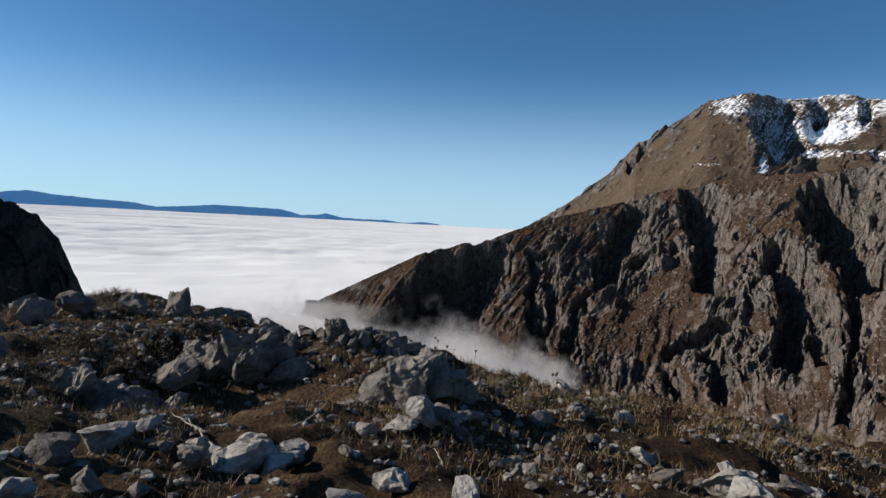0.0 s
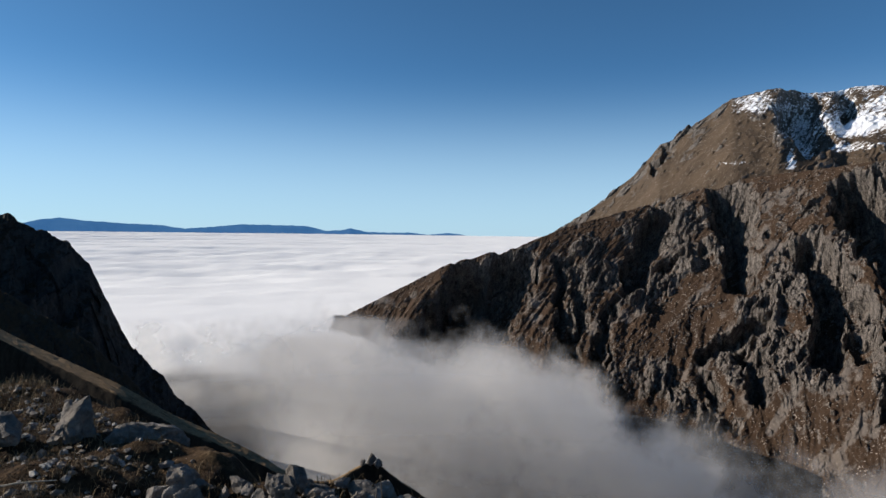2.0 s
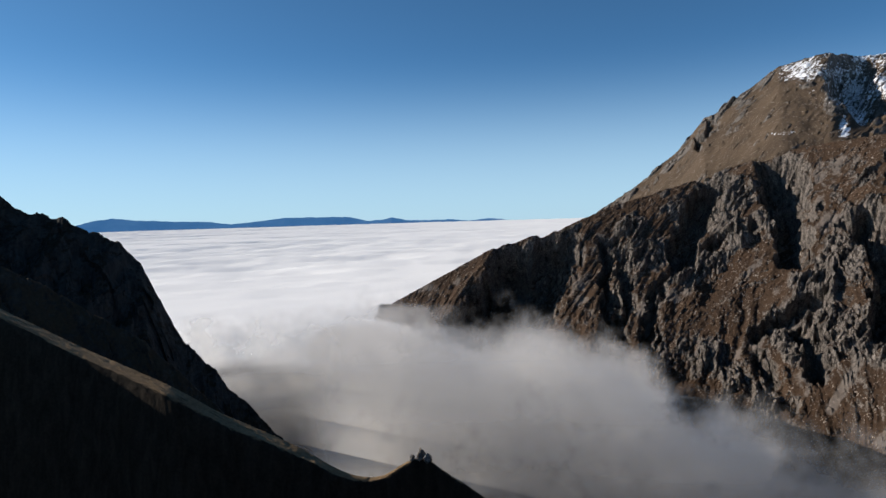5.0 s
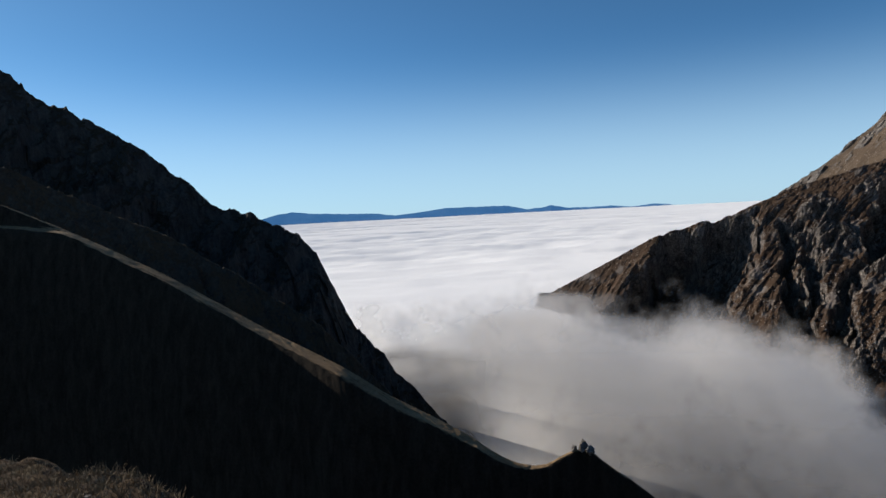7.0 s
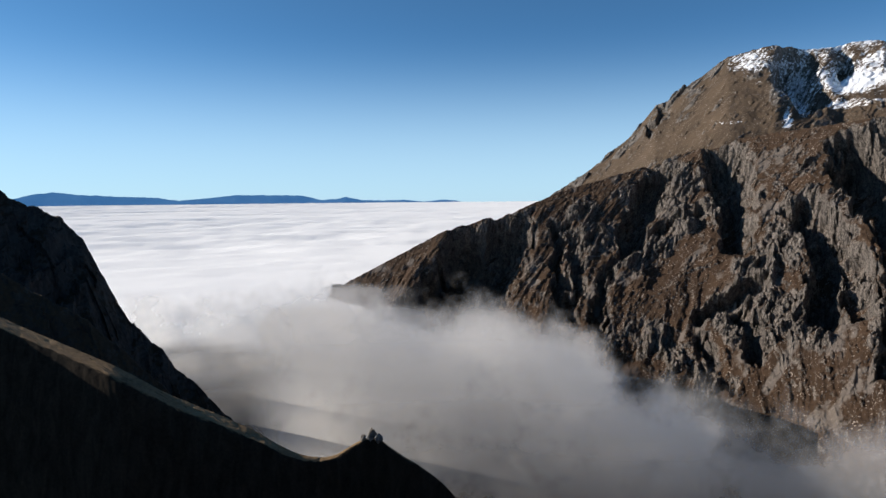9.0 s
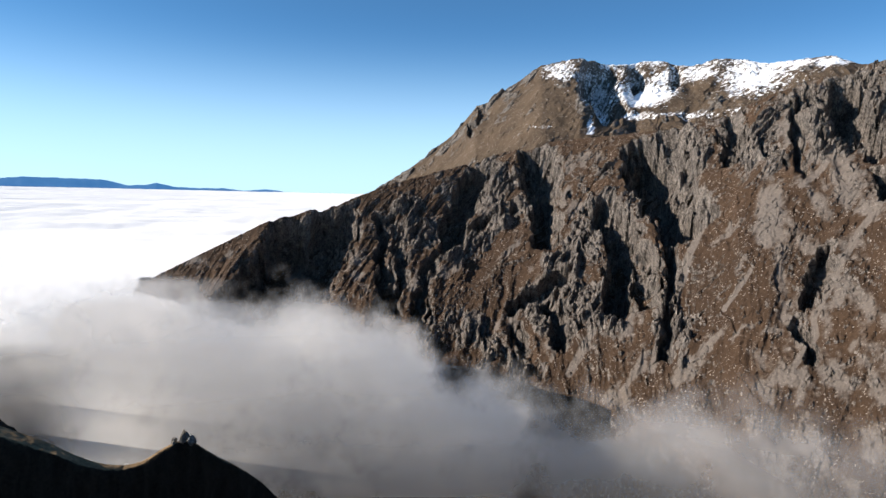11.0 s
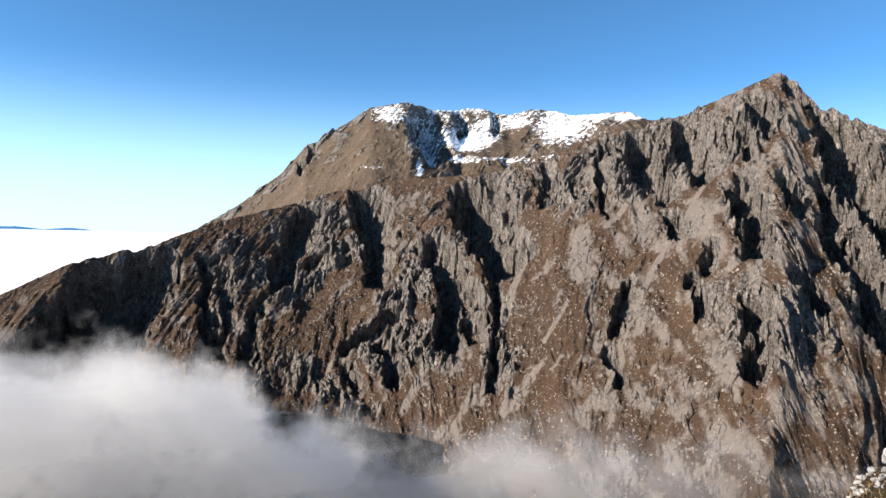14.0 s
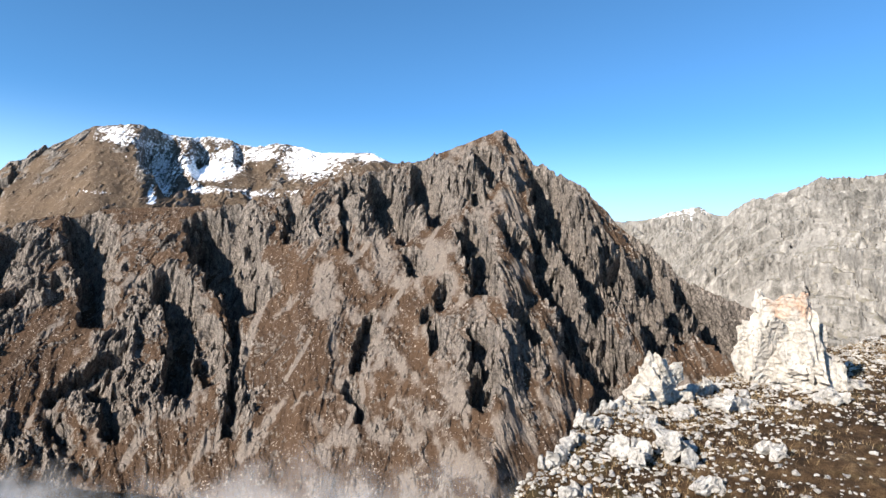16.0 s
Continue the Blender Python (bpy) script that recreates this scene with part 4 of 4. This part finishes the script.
def outcrop(x, y, across, deep, top, count, material, seed, label, turn=0.0, peak=0.4, low=0.25, high=0.55, tall=1.0, fall=0.45, lean=(0.2, 0.0), name="rock_outcrop", core=None):
    """Broken blocks that stand together: highest at peak (0 to 1 across), lower towards the ends."""
    g = np.random.default_rng(seed)
    base = new(name)
    z0 = ground_at(x, y) - 0.05
    base.matrix_world = pose(x, y, z0, 0, 0, turn)
    rise = top - z0
    if core:          # a mass that the blocks stand round: share of the width, of the depth, of the height
        ob = new("block", boulder_mesh("block", seed * 50 + 49, (across * core[0], deep * core[1], rise * core[2] * 1.25), material, 5, 16, 0.12, (lean[0], 0)))
        ob.parent = base
        ob.matrix_local = pose((peak - 0.5) * across * 0.5, 0, 0)
    for k in range(count):
        f = (k + 0.5) / count
        w = g.uniform(low, high)
        h = max(rise * (1 - fall * abs(f - peak) / max(peak, 1 - peak) * 1.4) * g.uniform(0.72, 1.0), 0.12)
        ob = new("block", boulder_mesh("block", seed * 50 + k, (w * g.uniform(0.8, 1.2), w, max(h * 1.25 * tall, w * 0.6)), material, 4 if w > 0.3 else 3, 12, 0.07, (lean[0] * g.uniform(0.3, 1.4), lean[1])))
        ob.parent = base
        m = pose((f - 0.5) * across, g.normal() * deep * 0.3, 0, g.uniform(-8, 8), g.uniform(-8, 8), g.uniform(-50, 50))
        m.translation.z = h - 0.8 * max(h * 1.25 * tall, w * 0.6)
        ob.matrix_local = m
    return tagged(base, label, "rock")


outcrop(-1.8, 7.0, 1.5, 0.6, -1.14, 16, STONE, 12, "split grey limestone outcrop of leaning blocks in the turf", 15, 0.45, 0.3, 0.62, lean=(0.35, 0))
outcrop(0.08, 5.6, 0.6, 0.35, -1.0, 8, STONE, 13, "wedge-shaped limestone outcrop with a sharp top", 10, 0.4, 0.28, 0.55, lean=(0.35, 0))
outcrop(-0.37, 7.55, 0.5, 0.25, -1.22, 4, PALE, 14, "pale limestone blocks standing on the crest", 0, 0.5, 0.22, 0.36)
outcrop(-2.8, 5.85, 1.3, 0.5, -1.36, 9, STONE, 15, "broad dark limestone outcrop half sunk in turf", -10, 0.4, 0.3, 0.6, lean=(0.3, 0))
outcrop(-1.05, 4.15, 0.75, 0.3, -1.4, 6, PALE, 16, "low broken pale limestone blocks in the turf", 20, 0.6, 0.16, 0.34)
outcrop(0.12, 5.0, 0.5, 0.25, -1.38, 5, PALE, 17, "small heap of pale limestone blocks", 0, 0.4, 0.16, 0.3)
for k, (x, y, w) in enumerate([(-5.5, 9.5, 0.62), (-4.3, 8.5, 0.55), (-4.4, 7.8, 0.5), (-4.95, 7.7, 0.66), (-4.0, 6.3, 0.42), (-3.7, 8.6, 0.45), (-6.0, 8.8, 0.55), (-5.4, 6.6, 0.6)]):
    boulder(x, y, (w, w * 0.8, w * 0.75), STONE, 41 + k, "grey limestone boulder scattered on dry turf", level=3, turn=37 * k)
BRIGHT = [(-2.0, 3.75, 0.3), (-1.9, 4.1, 0.4), (-1.75, 4.4, 0.24), (-1.65, 3.35, 0.26), (-1.85, 3.1, 0.2), (-1.0, 4.0, 0.46), (-1.25, 3.8, 0.26), (-0.8, 4.2, 0.25), (-0.35, 3.6, 0.3), (-0.4, 4.15, 0.16),
          (-0.08, 3.8, 0.3), (0.05, 4.9, 0.38), (0.22, 5.05, 0.3), (0.8, 4.35, 0.22), (0.66, 4.55, 0.2), (0.36, 4.85, 0.13), (0.3, 3.65, 0.26), (1.5, 6.05, 0.16), (1.85, 4.55, 0.34), (2.5, 5.0, 0.3),
          (2.2, 4.4, 0.46), (2.75, 4.55, 0.28), (3.1, 5.0, 0.32), (2.1, 4.0, 0.42), (2.6, 4.15, 0.25), (1.6, 5.15, 0.15)]
for k, (x, y, w) in enumerate(BRIGHT):
    boulder(x, y, (w, w * 0.75, w * 0.62), PALE if k % 3 else STONE, 70 + k, "pale angular limestone block lying in dry turf", level=3, turn=51 * k, name="stone")

rng = np.random.default_rng(5)
for k in range(64):         # the heap of broken stone along the crest
    x = rng.uniform(-1.75, 0.4)
    w = rng.uniform(0.1, 0.27)
    boulder(x, 7.35 - 0.12 * x + rng.uniform(-0.35, 0.2), (w, w * 0.75, w * rng.uniform(0.6, 1.1)), STONE, 110 + k, "broken limestone block in a heap along the crest", level=3, turn=rng.uniform(0, 360), name="stone")

SMALL = [boulder_mesh("stone", 200 + k, (1.0, rng.uniform(0.65, 0.95), rng.uniform(0.5, 0.8)), STONE if k % 2 else PALE, 2, 9, 0.07) for k in range(14)]
PALES = [boulder_mesh("pale_stone", 230 + k, (1.0, rng.uniform(0.6, 0.95), rng.uniform(0.5, 0.85)), BLEACHED, 2, 9, 0.08) for k in range(14)]


def scatter(name, meshes, count, spot, label, group, low, high):
    for k in range(count):
        x, y = spot()
        w = low * (high / low) ** (rng.uniform() ** 1.8)
        ob = new(name, meshes[rng.integers(len(meshes))])
        ob.matrix_world = pose(x, y, ground_at(x, y) - 0.12 * w, rng.uniform(-14, 14), rng.uniform(-14, 14), rng.uniform(0, 360)) @ Matrix.Scale(w, 4)
        tagged(ob, label, "rock", group)


def near_spot():
    while True:
        x, y = rng.uniform(-9.5, 5.0), rng.uniform(2.4, 12.5)
        if y < np.interp(x, [-7, -3, -1.5, 0, 3, 6], [12, 9.8, 8.0, 7.9, 7.1, 8.0]) and fbm(np.array([x / 1.5]), np.array([y / 1.5]), 2, 77)[0] > rng.uniform(-0.6, 0.5):
            return x, y


def right_spot():
    while True:
        x = rng.uniform(8.0, 38.0)
        top = np.interp(x, [8, 12, 16.8, 25.7, 38], [8.8, 12.2, 12.9, 11.8, 8.4])
        y = top + 0.9 - abs(rng.normal()) * 3.2
        if y > 2.5:
            return x, y


scatter("stone", SMALL, 280, near_spot, "small angular limestone stone in dry turf", "stones on the crest", 0.06, 0.26)
scatter("pale_stone", PALES, 280, right_spot, "bleached limestone stone on the stony spur", "stones on the spur", 0.12, 0.5)

# the pale spur beyond: two stained crags and slabs along its edge
outcrop(20.2, 12.4, 1.9, 0.7, -0.62, 9, OCHRE, 21, "rounded pale limestone crag with a rusty stain", -20, 0.4, 0.6, 0.95, fall=0.6, lean=(0.05, 0), name="crag", core=(1.05, 1.7, 1.0))
outcrop(25.2, 9.7, 3.6, 1.0, 1.75, 14, OCHRE, 22, "tall pale limestone crag with an ochre-stained top", -78, 0.35, 1.0, 1.5, tall=0.9, fall=0.7, lean=(0.05, 0), name="crag", core=(1.05, 1.7, 0.92))
SLABS = [(16.1, 10.3, 1.25), (15.4, 11.3, 1.0), (20.9, 10.5, 1.0), (17.2, 8.8, 0.85), (16.8, 12.9, 0.9), (14.3, 12.4, 0.85), (12.2, 12.1, 0.75), (18.5, 12.9, 0.8), (13.3, 11.6, 0.7), (17.6, 11.6, 0.9), (22.5, 11.9, 1.0),
         (19.2, 11.4, 0.75), (13.0, 10.2, 0.7), (14.8, 9.3, 0.65), (23.5, 8.5, 0.8), (12.6, 11.2, 0.55), (15.4, 12.5, 0.7), (21.8, 9.2, 0.6)]
for k, (x, y, w) in enumerate(SLABS):
    outcrop(x, y, w * 1.2, w * 0.6, ground_at(x, y) + w * 0.62, 5 + k % 3, BLEACHED, 60 + k, "bleached limestone slabs cropping out of a stony spur", 67 * k, 0.35 + 0.1 * (k % 4), w * 0.3, w * 0.7, lean=(0.1, 0))

# teeth of rock on the spur below
for k, (a, dist, w, h, up) in enumerate([(6.5, 90, 1.4, 2.4, -20.35), (7.25, 90.3, 1.1, 1.8, -20.6), (5.9, 90, 1.8, 1.8, -20.6), (8.2, 90.5, 1.2, 1.1, -21.25), (11.6, 96, 1.5, 1.8, -21.95), (10.9, 96, 1.6, 1.2, -22.0), (12.3, 96.5, 1.3, 1.0, -21.7)]):
    w, h, dist = 1.24 * w, 1.24 * h, dist + 22.5 - 0.5 * (dist > 95)
    p = around(np.array([a]), dist, EYE[2] + dist * math.tan(radians(up)))[0]
    ob = new("rock_tooth", boulder_mesh("rock_tooth", 360 + k, (w, w * 0.8, h), STONE, 3, 8, 0.14, (0.12 * math.sin(3.0 * k), 0)))
    ob.matrix_world = pose(*p, 0, 0, 40 * k)
    tagged(ob, "small rock tooth on the crest of the turf spur", "rock", "rock teeth")


# ---- loose stuff: gravel and grass ----
def many(name, verts, faces, material, label, category):
    me = bpy.data.meshes.new(name)
    me.from_pydata(verts, [], faces)
    me.materials.append(material)
    return tagged(new(name, me), label, category, kind="stuff")


def gravel(name, count, spot, material, low, high, label):
    v0, f0 = BALLS[1]
    spots = np.array([spot() for _ in range(count)])
    z = ground_height(spots[:, 0], spots[:, 1])
    w = low * (high / low) ** (rng.uniform(size=count) ** 1.6)
    verts, faces = [], []
    for k in range(count):
        v = v0 * rng.uniform(0.4, 1.4, v0.shape) * (np.array([1, rng.uniform(0.6, 1), rng.uniform(0.4, 0.8)]) * w[k] / 2)
        a = rng.uniform(0, 6.3)
        v = np.stack([v[:, 0] * math.cos(a) - v[:, 1] * math.sin(a), v[:, 0] * math.sin(a) + v[:, 1] * math.cos(a), v[:, 2]], 1) + (spots[k, 0], spots[k, 1], z[k] + 0.1 * w[k])
        n = len(verts)
        verts += v.tolist()
        faces += [[i + n for i in f] for f in f0]
    return many(name, verts, faces, material, label, "gravel")


gravel("gravel", 4200, near_spot, PALE, 0.02, 0.11, "small limestone rubble strewn through dry turf")
gravel("dark_rubble", 4200, near_spot, STONE, 0.03, 0.13, "dark weathered rubble strewn through dry turf")
gravel("pale_rubble", 11000, right_spot, BLEACHED, 0.04, 0.22, "bleached limestone rubble strewn over the spur")


def grass(name, count, spot, low, high, label, width=0.004):
    spots = np.array([spot() for _ in range(count)])
    z = ground_height(spots[:, 0], spots[:, 1])
    h = rng.uniform(low, high, count)
    a, b = rng.uniform(0, 6.3, count), rng.uniform(0, 6.3, count)
    tip = rng.uniform(0.2, 1.1, count) * h
    base = np.stack([spots[:, 0], spots[:, 1], z - 0.01], 1)
    side = np.stack([np.cos(a), np.sin(a), 0 * a], 1) * width * (1 + high * 4)
    way = np.stack([np.cos(b) * tip, np.sin(b) * tip, h], 1)
    mid = base + way * np.array([0.35, 0.35, 0.6])
    verts = np.concatenate([base - side, base + side, mid + side * 0.7, mid - side * 0.7, base + way], 1).reshape(-1, 3)
    i = np.arange(count)[:, None] * 5
    faces = [list(q) for q in i + np.array([[0, 1, 2, 3]])] + [list(q) for q in i + np.array([[3, 2, 4]])]
    return many(name, verts.tolist(), faces, STRAW, label, "grass")


clumps = [near_spot() for _ in range(3500)]
right_clumps = [right_spot() for _ in range(900)]


def near_tuft():
    x, y = clumps[rng.integers(len(clumps))]
    return x + rng.normal() * 0.09, y + rng.normal() * 0.09


def right_tuft():
    x, y = right_clumps[rng.integers(len(right_clumps))]
    return x + rng.normal() * 0.25, y + rng.normal() * 0.25


grass("dry_grass", 55000, near_tuft, 0.02, 0.11, "short dry straw-coloured mountain grass", 0.0022)
grass("spur_grass", 20000, right_tuft, 0.05, 0.16, "short dry straw-coloured grass between pale stones", 0.004)


def left_tuft():
    return rng.uniform(-11, -4.5), rng.uniform(8.0, 13.5)


grass("shoulder_grass", 14000, left_tuft, 0.04, 0.16, "dry straw-coloured grass on the shoulder of the crest", 0.003)


def edge_tuft():
    x = rng.uniform(0.4, 5.0)
    return x, np.interp(x, [0, 1.5, 3, 6], [7.7, 6.9, 6.7, 7.8]) + rng.uniform(-0.9, 0.7)


grass("edge_grass", 4500, edge_tuft, 0.03, 0.12, "dry grass fringing the broken edge of the crest", 0.0022)


# ---- dead stalks and sticks ----
def rod(name, points, thick, material, parent=None):
    cu = bpy.data.curves.new(name, "CURVE")
    cu.dimensions, cu.bevel_depth, cu.bevel_resolution = "3D", thick, 1
    sp = cu.splines.new("POLY")
    sp.points.add(len(points) - 1)
    for q, (p, w) in zip(sp.points, points):
        q.co, q.radius = (*p, 1), w
    tmp = bpy.data.objects.new(name, cu)
    me = bpy.data.meshes.new_from_object(tmp)
    me.name = name
    bpy.data.objects.remove(tmp)
    bpy.data.curves.remove(cu)
    me.materials.append(material)
    ob = new(name, me)
    ob.parent = parent
    return ob


def stalk(x, y, h, seed):
    g = np.random.default_rng(seed)
    base = new("dry_stalk")
    base.matrix_world = pose(x, y, ground_at(x, y) - 0.01, 0, 0, g.uniform(0, 360))
    lean = g.uniform(0.02, 0.14) * h
    rod("stem", [((0, 0, 0), 1), ((lean * 0.3, 0, h * 0.5), 0.8), ((lean, 0, h), 0.5)], 0.0032, STRAW, base)
    v, f = BALLS[2]
    me = bpy.data.meshes.new("seed_head")
    me.from_pydata((v * (0.011, 0.011, 0.014) * g.uniform(0.85, 1.25, (len(v), 1)) + (lean, 0, h)).tolist(), [], f)
    me.materials.append(SEED)
    tagged(new("seed_head", me), "dark dried seed head").parent = base
    return tagged(base, "thin dry stalk with a dark seed head", "dead plant", "dry stalks on the crest")


for k in range(26):
    x = rng.uniform(-0.9, 3.0)
    stalk(x, np.interp(x, [-1, 0, 1.5, 3], [7.5, 7.4, 6.8, 6.6]) + rng.uniform(-0.5, 0.1), rng.uniform(0.12, 0.36), 400 + k)

for k, (x, y, turn, length) in enumerate([(-2.35, 6.9, 20, 0.55), (-1.35, 4.3, 125, 0.75), (-0.75, 4.8, 70, 0.5), (-1.6, 4.7, 140, 0.45), (0.2, 4.3, 100, 0.4), (-2.8, 7.6, 10, 0.4)]):
    g = np.random.default_rng(500 + k)
    pts = [((length * (t - 0.5), g.normal() * 0.012 * length, 0.03 + 0.03 * t + g.normal() * 0.006), 1.1 - 0.7 * t) for t in np.linspace(0, 1, 7)]
    ob = rod("dead_stick", pts, 0.008, WOOD)
    ob.matrix_world = pose(x, y, ground_at(x, y) + 0.01, 0, 0, turn)
    tagged(ob, "bleached dead stick lying on the turf", "stick")
